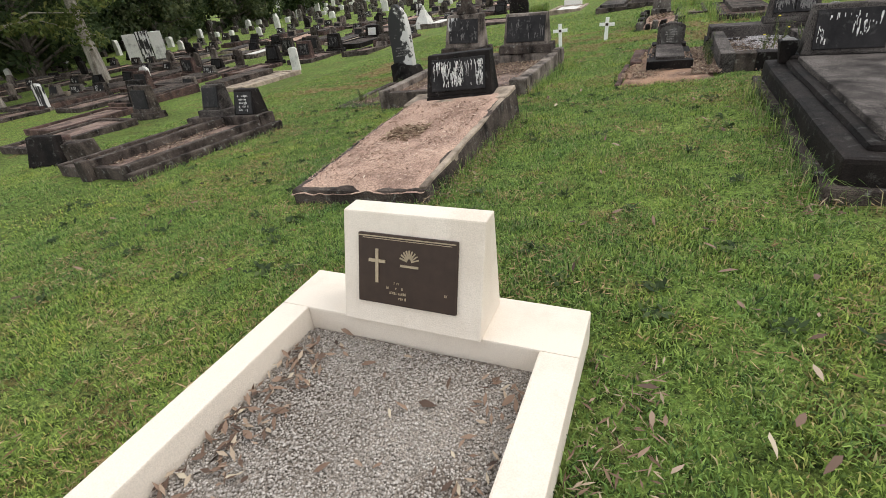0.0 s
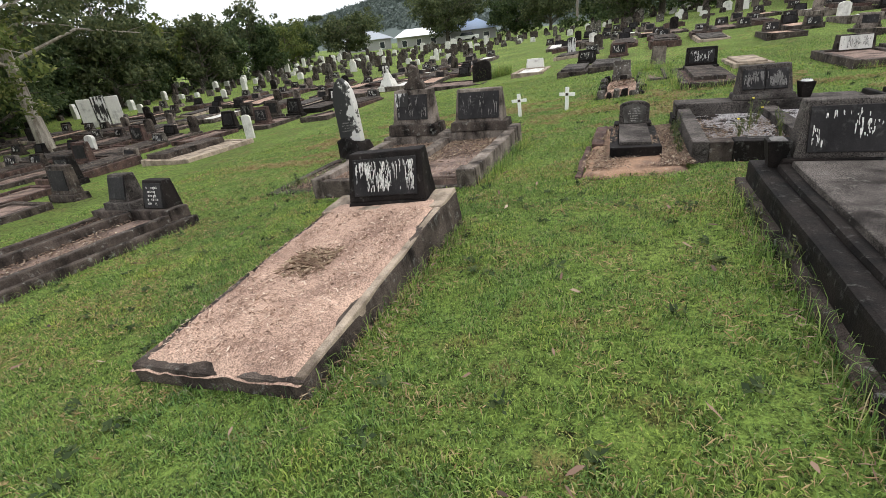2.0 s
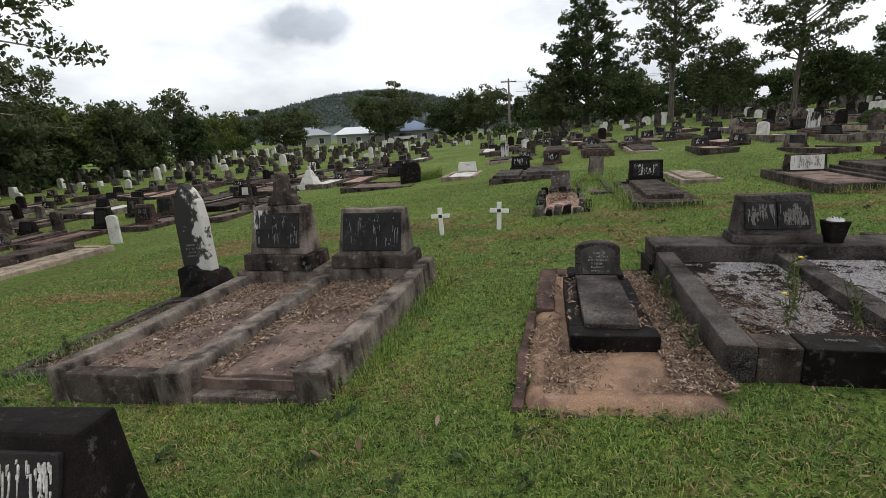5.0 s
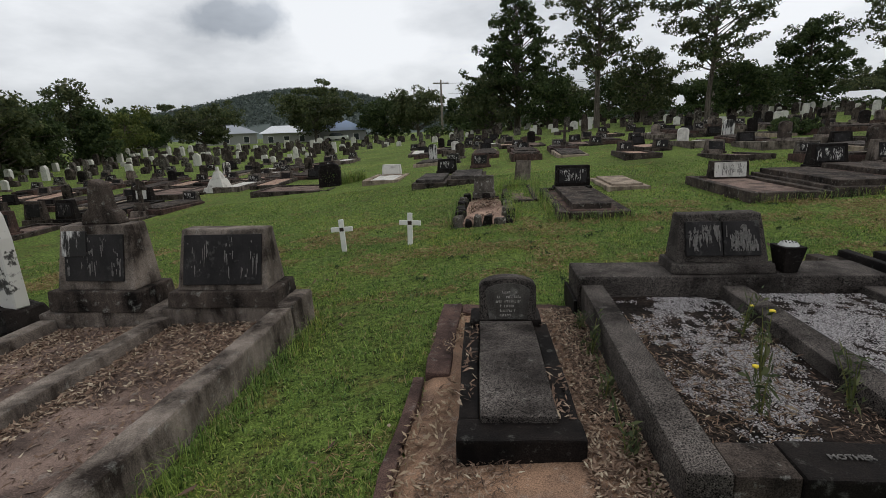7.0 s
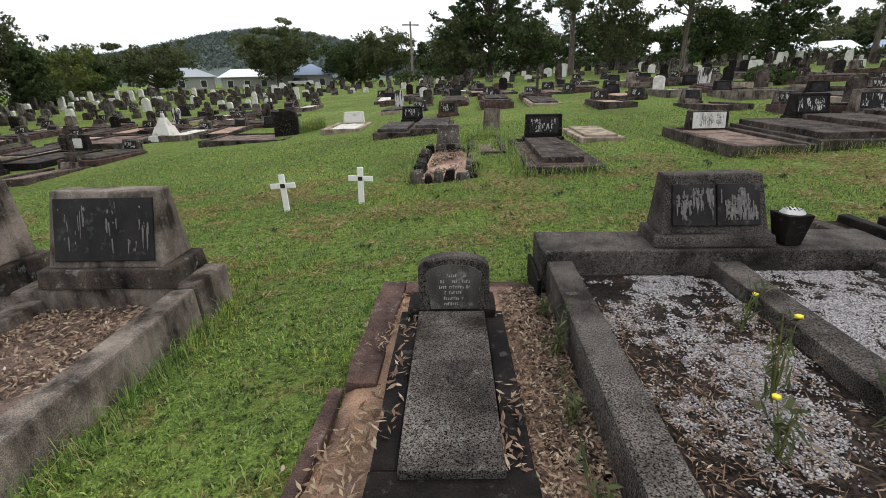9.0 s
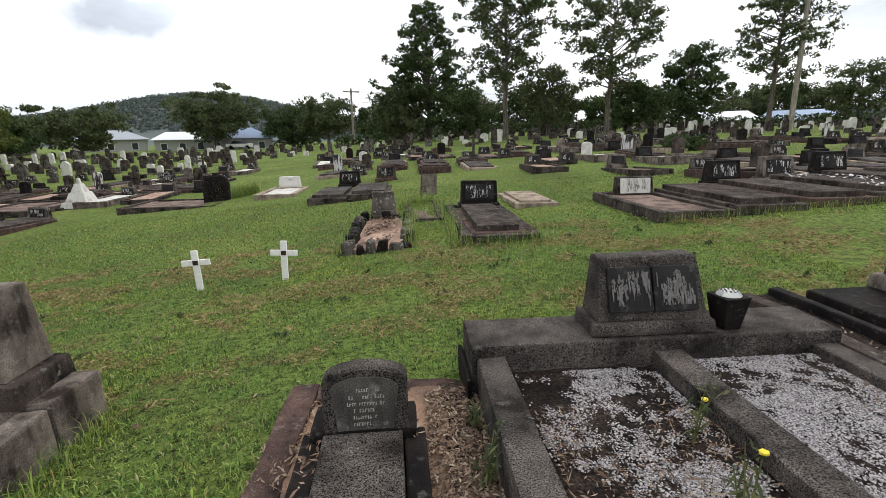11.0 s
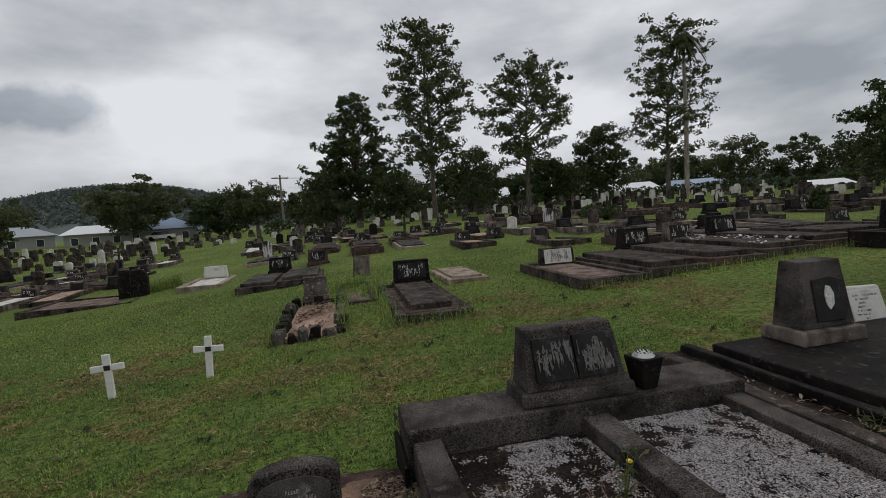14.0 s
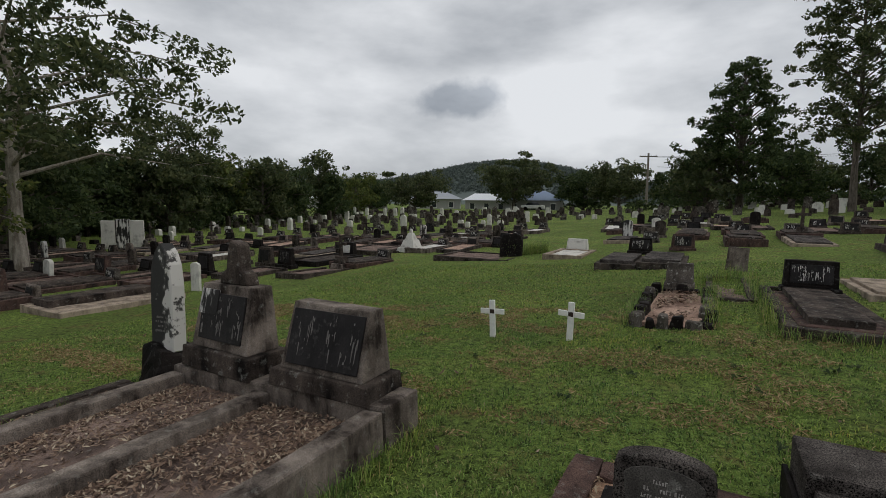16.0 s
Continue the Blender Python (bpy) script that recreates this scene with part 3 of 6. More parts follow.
# the cream-painted soldier's grave at the start
def soldiers_grave():
    ob = thing("grave_surround", -0.76, 0.38, 0.0, label="cream-painted concrete kerb filled with grey gravel", category="grave")
    w, y0, y1 = 0.60, -1.1, 1.05
    part("side_kerb", block(-w, -w + 0.13, y0, y1 - 0.26, -0.2, 0.2, 0.008, 0.001), CREAM_PAINT, ob)
    part("side_kerb", block(w - 0.13, w, y0, y1 - 0.26, -0.2, 0.2, 0.008, 0.001), CREAM_PAINT, ob)
    part("front_kerb", block(-w + 0.132, w - 0.132, y0, y0 + 0.13, -0.2, 0.198, 0.008, 0.001), CREAM_PAINT, ob)
    part("plinth", block(-w, w, y1 - 0.26, y1, -0.2, 0.2, 0.008, 0.001), CREAM_PAINT, ob)
    part("bed", block(-w + 0.132, w - 0.132, y0 + 0.132, y1 - 0.262, -0.2, 0.095, 0, 0.004, 4), GRAVEL_BED, ob)
    rng = np.random.default_rng(5)
    n = 42000
    c = np.column_stack([rng.uniform(-1.225, -0.295, n), rng.uniform(-0.58, 1.155, n), rng.uniform(0.094, 0.106, n)])
    tagged(part("gravel", grains(rng, c, 0.0047), GRIT), "loose grey crushed gravel inside the cream kerb", "gravel", kind="stuff")
    st = thing("headstone", -0.765, 1.27, 0.2, label="cream-painted sloping headstone with a bronze plaque", category="headstone")
    stone = part("stone", frustum(0.55, 0.24, 0.55, 0.09, 0.40, 0.0, shift=0.055, bevel=0.006, worn=0.0008), CREAM_PAINT, st)
    y0, y1, h = -0.12, 0.01, 0.40
    face = math.hypot(h, y1 - y0)
    plaque = part("plaque", sloped(block(-0.205, 0.185, -0.012, 0.006, 0.085, 0.345, 0.004, 0), 0, 0, y0, h, y1), BRONZE, st, "dark bronze plaque")
    rim = bmesh.new()
    for a in ((-0.205, 0.185, 0.333, 0.337), (-0.19, 0.17, 0.3265, 0.3285)):
        tmp = block(a[0] + 0.006, a[1] - 0.006, -0.0145, -0.010, a[2], a[3], 0, 0)
        me = bpy.data.meshes.new("rim")
        tmp.to_mesh(me)
        rim.from_mesh(me)
        bpy.data.meshes.remove(me)
        tmp.free()
    part("rim", sloped(rim, 0, 0, y0, h, y1), BRONZE_LIGHT, plaque)
    cross = outline_slab([(-0.006, 0), (0.006, 0), (0.006, 0.075), (0.034, 0.075), (0.034, 0.087), (0.006, 0.087), (0.006, 0.125), (-0.006, 0.125), (-0.006, 0.087), (-0.034, 0.087), (-0.034, 0.075), (-0.006, 0.075)], -0.016, -0.011, 0)
    bmesh.ops.translate(cross, vec=(-0.125, 0, 0.165), verts=cross.verts)
    part("cross", sloped(cross, 0, 0, y0, h, y1), BRONZE_LIGHT, plaque, "pale raised cross")
    badge = bmesh.new()
    for k in range(9):
        a = radians(18 + 18 * k)
        m = Matrix.Translation((0.005 + 0.024 * math.cos(a), -0.014, 0.252 + 0.03 * math.sin(a))) @ Matrix.Rotation(a, 4, (0, -1, 0)) @ Matrix.Diagonal((0.03, 0.004, 0.005, 1))
        bmesh.ops.create_cube(badge, size=1, matrix=m)
    bmesh.ops.create_cube(badge, size=1, matrix=Matrix.Translation((0.005, -0.014, 0.238)) @ Matrix.Diagonal((0.07, 0.004, 0.008, 1)))
    part("badge", sloped(badge, 0, 0, y0, h, y1), BRONZE_LIGHT, plaque, "raised rayed badge")
    words = bars(0.26, 0.11, 6, 4, y=-0.0145, thick=0.004, fill_to=0.95)
    bmesh.ops.translate(words, vec=(0.03, 0, 0.105), verts=words.verts)
    tagged(part("inscription", sloped(words, 0, 0, y0, h, y1), BRONZE_LIGHT, plaque), kind="stuff")


soldiers_grave()


# the long tan grave beside the path
def tan_grave():
    ob = thing("grave_slab", -2.11, 4.08, 0.03, 0, "low concrete slab covered in pink crumbled gravel", "grave", lean=4.0, roll=-4.6)
    part("slab", block(-0.62, 0.62, -1.26, 1.28, -0.35, 0.012, 0.025, 0.008, 7, 3), DARK_CONCRETE, ob)
    part("bed", ragged_patch(-0.63, 0.62, -1.27, 1.12, 0.03, 8, lambda x, y: 0.01 + 0 * x, 0.035), PINK_DIRT, ob, "pink gravel bed")
    part("apron", block(-0.60, 0.61, 0.85, 1.265, -0.05, 0.036, 0.012, 0.005, 3, 6), TAN_STONE, ob)
    part("edge_strip", block(0.557, 0.615, -1.24, 0.845, -0.05, 0.026, 0.012, 0.005, 3, 8), TAN_STONE, ob)
    headstone(-2.07, 5.18, 0.115, 0.77, 0.42, 0.29, 0.71, 0.15, 0.06, BLACK_STONE, steps=[(0.79, 0.32, 0.05)], panel=(0.88, 0.76), rows=9, ink=INK_WHITE, drip=0.95, turn=2, roll=-3, seed=21, label="black mouldy headstone with smeared white lettering")
    top = lambda x, y: 0.065 + (x + 2.11) * 0.08 + (y - 4.08) * 0.07
    litter("leaf_litter", -2.66, -1.62, 2.9, 4.9, top, 6000, 0.015, CHIPS, "scattered dry leaves and chips on pink gravel", 31, lambda x, y: 0.35 + 0.5 * patchy(3)(x, y), 0.25)
    litter("dead_twigs", -2.4, -2.0, 3.75, 4.2, top, 1500, 0.038, TWIGS, "clump of dead brown weeds on the gravel", 32, lambda x, y: np.exp(-((x + 2.2) ** 2 + (y - 3.98) ** 2) / 0.03), 0.09, "dead weeds")


tan_grave()


# the large double grave with two stone blocks
def double_grave():
    z = ground_z(-3.0, 8)
    ob = thing("grave_surround", -2.92, 8.08, z, 0, "grey concrete double kerb full of fallen leaves", "grave", roll=-2.5)
    top, w = 0.30, 1.18
    part("kerb", block(w - 0.17, w, -1.34, 1.0, -0.4, top, 0.02, 0.005, 4, 1), CONCRETE, ob)
    part("kerb", block(-w, -w + 0.17, -1.34, 1.0, -0.4, top - 0.02, 0.02, 0.005, 4, 2), CONCRETE, ob)
    part("divider", block(-0.10, 0.08, -1.34, 1.0, -0.4, top - 0.03, 0.02, 0.005, 4, 3), CONCRETE, ob)
    part("corner_post", block(w - 0.22, w + 0.01, -1.40, -1.18, -0.4, top + 0.02, 0.02, 0.004, 1, 4), CONCRETE, ob)
    part("corner_post", block(-0.13, 0.11, -1.40, -1.18, -0.4, top - 0.01, 0.02, 0.004, 1, 5), CONCRETE, ob)
    part("plinth", block(-w - 0.02, w + 0.02, 1.0, 1.42, -0.4, top + 0.03, 0.025, 0.005, 4, 6), CONCRETE, ob)
    part("front_kerb", block(-w + 0.17, -0.13, -1.36, -1.22, -0.4, top - 0.06, 0.02, 0.004, 3, 7), DARK_CONCRETE, ob)
    part("front_kerb", block(0.112, w - 0.225, -1.36, -1.24, -0.4, 0.10, 0.02, 0.004, 3, 8), CONCRETE, ob)
    part("bed", block(-w + 0.172, -0.102, -1.22, 0.998, -0.4, top - 0.11, 0, 0.012, 5, 9), BROWN_BED, ob)
    part("bed", block(0.082, w - 0.172, -1.24, 0.998, -0.4, top - 0.13, 0, 0.012, 5, 10), BROWN_BED, ob, "reddish bed with a cracked slab")
    part("footing", block(w + 0.002, w + 0.07, -1.36, 1.45, -0.4, -0.02, 0.02, 0.006, 4, 11), DARK_CONCRETE, ob)
    part("cracked_slab", block(0.2, w - 0.3, -1.22, -0.3, -0.05, top - 0.108, 0.01, 0.008, 3, 12), BROWN_BED, ob, "cracked pinkish slab among the leaves")
    h = lambda x, y: z + top - 0.115 + (x + 2.92) * 0.044
    litter("leaf_litter", -3.9, -3.05, 6.87, 9.05, h, 11000, 0.02, LITTER, "drift of brown fallen leaves inside the kerb", 41, lambda x, y: 0.12 + 0.9 * np.clip((y - 7.2) / 2, 0, 1) * patchy(5, 1.6)(x, y) + 0.5 * (x < -3.65), 0.28)
    litter("leaf_litter", -2.82, -1.93, 6.87, 9.05, h, 12000, 0.02, LITTER, "drift of brown fallen leaves inside the kerb", 42, lambda x, y: 0.1 + 0.9 * np.clip((y - 7.2) / 2, 0, 1) * patchy(7, 1.6)(x, y) + 0.6 * (x < -2.65) + 0.5 * (x > -2.05), 0.28)
    headstone(-2.36, 9.28, z + top + 0.055, 0.80, 0.50, 0.36, 0.74, 0.16, 0.05, CONCRETE, steps=[(0.96, 0.46, 0.14)], panel=(0.93, 0.82), rows=2, ink=INK_GREY, drip=0.9, seed=51, turn=1, step_mat=DARK_CONCRETE, label="grey concrete headstone with a black weathered panel")
    c1 = headstone(-3.54, 9.3, z + top - 0.0, 0.76, 0.56, 0.34, 0.67, 0.2, 0.04, CONCRETE, steps=[(0.92, 0.46, 0.19)], panel=(0.86, 0.72), rows=2, ink=INK_GREY, drip=0.6, seed=52, turn=-2, step_mat=DARK_CONCRETE, label="grey concrete headstone with a broken cross on top")
    part("cross_stump", outline_slab([(-0.2, 0), (0.2, 0), (0.17, 0.1), (0.1, 0.14), (0.075, 0.36), (-0.04, 0.40), (-0.075, 0.3), (-0.1, 0.14), (-0.17, 0.1)], 0.0, 0.13, 0.015), DARK_CONCRETE, c1, "broken dark stone cross").location = (0.03, -0.02, 0.745)
    part("tablet", sloped(block(-0.3, -0.06, -0.026, -0.01, 0.3, 0.52, 0.004, 0.001), 0, 0.19, -0.17, 0.75, -0.06), MARBLE, c1, "broken white marble tablet")


double_grave()


# the neglected plot with the pointed marble stone
def pointed_stone():
    kerb_set(-5.3, -4.2, 7.15, 9.25, ground_z(-4.75, 8.2) + 0.055, DARK_CONCRETE, EARTHY, 0.15, 0.03, "low dark kerb overgrown with weeds", seed=61, roll=-3)
    ob = thing("headstone", -5.06, 9.62, ground_z(-5.06, 9.62) - 0.03, -6, "tall pointed marble headstone stained half black", "headstone", lean=-3, roll=-5)
    part("rock_base", frustum(0.66, 0.52, 0.5, 0.36, 0.42, bevel=0.05, worn=0.03, cuts=3, seed=9), BLACK_STONE, ob, "rough black rock base")
    o = [(-0.24, 0), (0.24, 0), (0.235, 0.72), (0.20, 0.95), (0.12, 1.1), (0.0, 1.2), (-0.12, 1.1), (-0.20, 0.95), (-0.235, 0.72)]
    st = part("stone", outline_slab(o, -0.075, 0.075, 0.012), HALF_STAINED, ob)
    st.location = (0, 0, 0.36)
    words = bars(0.34, 0.45, 9, 8, y=-0.078, thick=0.004, drip=0.1)
    tagged(part("inscription", words, INK_GREY, st), kind="stuff").location = (0, 0, 0.2)
    h = lambda x, y: land(x, y) + 0.035
    litter("leaf_litter", -5.15, -4.3, 7.3, 9.0, h, 3600, 0.02, LITTER, "dry leaves and bark in a neglected plot", 62, patchy(2, 1.5), 0.3)


pointed_stone()


# the child's grave
def small_grave():
    z = ground_z(0.02, 8.0) + 0.045
    ob = thing("grave_slab", 0.02, 8.03, z, 1.5, "small black grave base with a pebbled ledger slab", "grave")
    t = 0.13
    part("base", block(-0.28, 0.28, -0.79, -0.62, -0.3, t, 0.012, 0.004, 2, 1), BLACK_STONE, ob)
    part("base_side", block(-0.28, -0.18, -0.618, 0.55, -0.3, t - 0.01, 0.012, 0.004, 3, 2), BLACK_STONE, ob)
    part("base_side", block(0.18, 0.28, -0.618, 0.55, -0.3, t - 0.01, 0.012, 0.004, 3, 3), BLACK_STONE, ob)
    part("ledger", block(-0.177, 0.177, -0.66, 0.46, 0.0, t + 0.035, 0.008, 0.002, 3, 4), GRANITE, ob, "speckled grey pebble slab")
    part("base_back", block(-0.24, 0.24, 0.462, 0.70, -0.3, t + 0.04, 0.02, 0.004, 2, 5), BLACK_STONE, ob)
    st = thing("headstone", 0.02, 8.56, z + t + 0.015, 1.5, "small arched grey headstone with worn lettering", "headstone", lean=-4)
    arch = [(-0.19, 0), (0.19, 0), (0.19, 0.24)] + [(0.19 * math.cos(a), 0.24 + 0.07 * math.sin(a)) for a in np.linspace(0.25, math.pi - 0.25, 9)] + [(-0.19, 0.24)]
    stone = part("stone", outline_slab(arch, -0.06, 0.06, 0.012), GRANITE, st)
    pl = [(-0.125, 0.02), (0.125, 0.02), (0.15, 0.215)] + [(0.15 * math.cos(a), 0.215 + 0.055 * math.sin(a)) for a in np.linspace(0.2, math.pi - 0.2, 7)] + [(-0.15, 0.215)]
    pan = part("panel", outline_slab(pl, -0.066, -0.056, 0.002), weathered("worn_grey_panel", (0.13, 0.12, 0.108), (0.05, 0.045, 0.04), speck=0.3), st, "recessed grey panel")
    tagged(part("inscription", bars(0.24, 0.19, 6, 3, y=-0.0685, thick=0.004), plain("pale_worn_letters", (0.32, 0.3, 0.27), 0.85, vary=0.4), st), kind="stuff").location = (0, 0, 0.035)
    # old concrete border, earth and litter round it
    b = thing("grave_border", 0.03, 8.0, z, 0, "sunken old concrete border strip with orange earth", "grave")
    part("border", block(-0.53, -0.36, 0.1, 1.30, -0.3, -0.022, 0.02, 0.014, 6, 6), RED_CONCRETE, b)
    part("border", block(-0.60, -0.53, -1.42, 0.095, -0.3, -0.03, 0.015, 0.01, 6, 8), RED_CONCRETE, b)
    part("border", block(-0.525, 0.5, -1.46, -1.38, -0.3, -0.035, 0.015, 0.01, 6, 9), RED_CONCRETE, b)
    part("border", block(-0.355, 0.5, 1.12, 1.30, -0.3, -0.024, 0.02, 0.014, 6, 7), RED_CONCRETE, b)
    for name, mat, x0, x1, y0, y1, lift, seed in (("earth", ORANGE_DIRT, -0.56, 0.6, 6.52, 9.3, 0.045, 3), ("soil", EARTHY, 0.28, 0.66, 7.4, 9.3, 0.055, 5)):
        pts, faces = ragged_patch(x0, x1, y0, y1, lift, seed, land, 0.03)
        part(name, (pts - (0.03, 8.0, z), faces), mat, b, "bare trodden earth")
    h = lambda x, y: land(x, y) + 0.05
    litter("leaf_litter", 0.3, 0.62, 6.75, 9.1, h, 7000, 0.015, LITTER, "thick pale gum leaf litter between two graves", 71, None, 0.3)
    litter("leaf_litter", -0.4, 0.6, 6.7, 7.3, h, 4200, 0.015, LITTER, "pale gum leaves on orange earth", 72, patchy(4, 1.6, 0.05), 0.24)
    top = lambda x, y: z + 0.125 + 0 * x
    for k, (x0, x1) in enumerate(((-0.25, -0.17), (0.21, 0.29))):
        litter("leaf_litter", x0, x1, 7.4, 8.6, top, 170, 0.021, LITTER, "dry gum leaves on a black grave ledge", 76 + k, patchy(3 + k, 1.9), 0.26)
    litter("leaf_litter", -0.52, -0.29, 6.8, 9.2, h, 1500, 0.021, TWIGS, "dry straw and leaves beside the small grave", 73, patchy(6, 1.8), 0.25)


small_grave()


# the pebble-filled double grave
def pebble_grave():
    z = ground_z(1.65, 8.1)
    ob = thing("grave_surround", 1.65, 8.15, z, 0, "dark speckled double kerb with white pebbles and weeds", "grave")
    t, w = 0.21, 1.06
    part("kerb", block(-w, -w + 0.16, -1.22, 0.86, -0.3, t, 0.012, 0.003, 4, 1), GRANITE, ob)
    part("kerb", block(w - 0.15, w, -1.22, 0.86, -0.3, t - 0.02, 0.012, 0.003, 4, 2), GRANITE, ob)
    part("divider", block(-0.05, 0.12, -1.02, 0.86, -0.3, t - 0.01, 0.012, 0.003, 4, 3), GRANITE, ob)
    part("front_kerb", block(-w + 0.162, -0.68, -1.22, -1.03, -0.3, t - 0.005, 0.012, 0.003, 2, 4), DARK_CONCRETE, ob)
    pl = part("name_block", block(-0.678, -0.26, -1.235, -1.02, -0.3, t + 0.004, 0.012, 0.003, 2, 5), BLACK_STONE, ob, "black name block")
    part("front_kerb", block(-0.258, w - 0.152, -1.22, -1.03, -0.3, t - 0.01, 0.012, 0.003, 3, 6), DARK_CONCRETE, ob)
    part("plinth", block(-w - 0.03, w + 0.03, 0.862, 1.27, -0.3, t + 0.06, 0.015, 0.003, 4, 7), GRANITE, ob)
    part("plinth_foot", block(-w - 0.06, -w - 0.032, 0.80, 1.29, -0.3, 0.1, 0.01, 0.003, 1, 8), BLACK_STONE, ob)
    part("bed", block(-w + 0.162, -0.052, -1.02, 0.86, -0.3, 0.11, 0, 0.012, 6, 9), SOIL, ob, "black soil bed")
    part("bed", block(0.122, w - 0.152, -1.02, 0.86, -0.3, 0.13, 0, 0.006, 6, 10), SOIL, ob)
    font = bpy.data.curves.new("lettering", "FONT")
    font.body, font.size, font.extrude, font.align_x, font.align_y = "MOTHER", 0.038, 0.002, "CENTER", "CENTER"
    txt = new("lettering_text", font)
    bpy.context.view_layer.update()
    me = bpy.data.meshes.new_from_object(txt.evaluated_get(bpy.context.evaluated_depsgraph_get()))
    bpy.data.objects.remove(txt)
    me.materials.clear()
    me.materials.append(INK_GREY)
    lt = new("lettering", me)
    lt.parent, lt.location = pl, (-0.47, -1.12, t + 0.009)
    tagged(lt, "raised worn letters")
    rng = np.random.default_rng(9)
    n = 60000
    p = np.column_stack([rng.uniform(0.79, 1.58, n), rng.uniform(7.16, 8.98, n)])
    band = 0.42 - 2.3 * np.abs(p[:, 0] - 1.2 - 0.06 * (p[:, 1] - 8)) ** 1.5 - 0.5 * np.clip(7.6 - p[:, 1], 0, 1)
    speck = np.array([0.75 * noise.noise(Vector((x * 3.4, y * 2.8, 4.0))) + 0.7 * noise.noise(Vector((x * 13, y * 13, 1))) for x, y in p])
    p = p[band + speck + rng.normal(0, 0.16, n) > 0.28]
    tagged(part("white_pebbles", grains(rng, np.column_stack([p, np.full(len(p), z + 0.112) + rng.uniform(-0.003, 0.008, len(p))]), 0.0052), PEBBLES), "patches of white pebbles on black soil", "pebbles", kind="stuff")
    n = 62000
    p = np.column_stack([rng.uniform(1.775, 2.555, n), rng.uniform(7.14, 9.0, n)])
    speck = np.array([0.6 * noise.noise(Vector((x * 2.2, y * 2.0, 9.0))) + 0.6 * noise.noise(Vector((x * 12, y * 12, 3))) for x, y in p])
    p = p[speck + rng.normal(0, 0.16, n) > -0.17]
    tagged(part("white_pebbles", grains(rng, np.column_stack([p, np.full(len(p), z + 0.132) + rng.uniform(-0.002, 0.006, len(p))]), 0.0052), PEBBLES), "bed of white pebbles with bare dark spots", "pebbles", kind="stuff")
    h = lambda x, y: z + 0.115 + 0 * x
    litter("leaf_litter", 0.8, 1.58, 7.15, 8.6, h, 3400, 0.013, LITTER, "dead leaves and twigs among the pebbles", 81, lambda x, y: 0.15 + patchy(8, 1.7)(x, y) * (0.25 + 2 * np.abs(x - 1.2)), 0.2)
    litter("dead_twigs", 0.8, 1.58, 7.15, 8.3, h, 500, 0.03, TWIGS, "dry grass stalks among the pebbles", 83, patchy(5, 1.5), 0.06, "dead weeds")
    litter("leaf_litter", 1.8, 2.55, 7.15, 8.98, lambda x, y: h(x, y) + 0.02, 1500, 0.017, LITTER, "dead leaves along the kerb", 82, lambda x, y: np.clip((x - 2.1) * 1.6, 0, 1) * patchy(9, 1.6)(x, y), 0.22)
    headstone(1.63, 9.22, z + t + 0.06, 0.66, 0.35, 0.27, 0.585, 0.14, 0.06, GRANITE, steps=[(0.74, 0.34, 0.08)], panel=None, seed=83, label="speckled grey headstone with an open-book black panel", step_mat=GRANITE)
    hs = bpy.data.objects[[o.name for o in scene.objects if o.name.startswith("headstone")][-1]]
    y0, y1, b, hh = -0.135, -0.01, 0.08, 0.35
    for s in (-1, 1):
        pg = part("page", sloped(frustum(0.262, 0.035, 0.255, 0.03, 0.262, 0.05, x=s * 0.134, y=-0.012, bevel=0.006, worn=0.001), 0, b, y0, b + hh, y1), PANEL, hs, "black panel shaped like a page")
        words = streaks(0.22, 0.21, 6, 84 + s, -0.033, 0.006)
        bmesh.ops.translate(words, vec=(s * 0.134, 0, 0.08), verts=words.verts)
        tagged(part("inscription", sloped(words, 0, b, y0, b + hh, y1), INK_GREY, hs), kind="stuff")
    v = thing("grave_vase", 2.10, 9.13, z + t + 0.06, 8, "black tapered flower vase with a pierced metal lid", "vase")
    part("body", frustum(0.11, 0.11, 0.17, 0.17, 0.2, bevel=0.008, worn=0.001), BLACK_STONE, v)
    lid = bmesh.new()
    bmesh.ops.create_cone(lid, cap_ends=True, segments=20, radius1=0.07, radius2=0.05, depth=0.025, matrix=Matrix.Translation((0, 0, 0.213)))
    part("lid", lid, STEEL, v, "pale domed metal lid")
    holes = bmesh.new()
    for k in range(18):
        r, a = (0.024, k * 1.05) if k < 6 else (0.043, k * 0.524)
        bmesh.ops.create_cone(holes, cap_ends=True, segments=6, radius1=0.006, radius2=0.006, depth=0.004, matrix=Matrix.Translation((r * math.cos(a), r * math.sin(a), 0.2262 - (0.0 if r < 0.04 else 0.001))))
    part("holes", holes, BLACK_STONE, v)


pebble_grave()


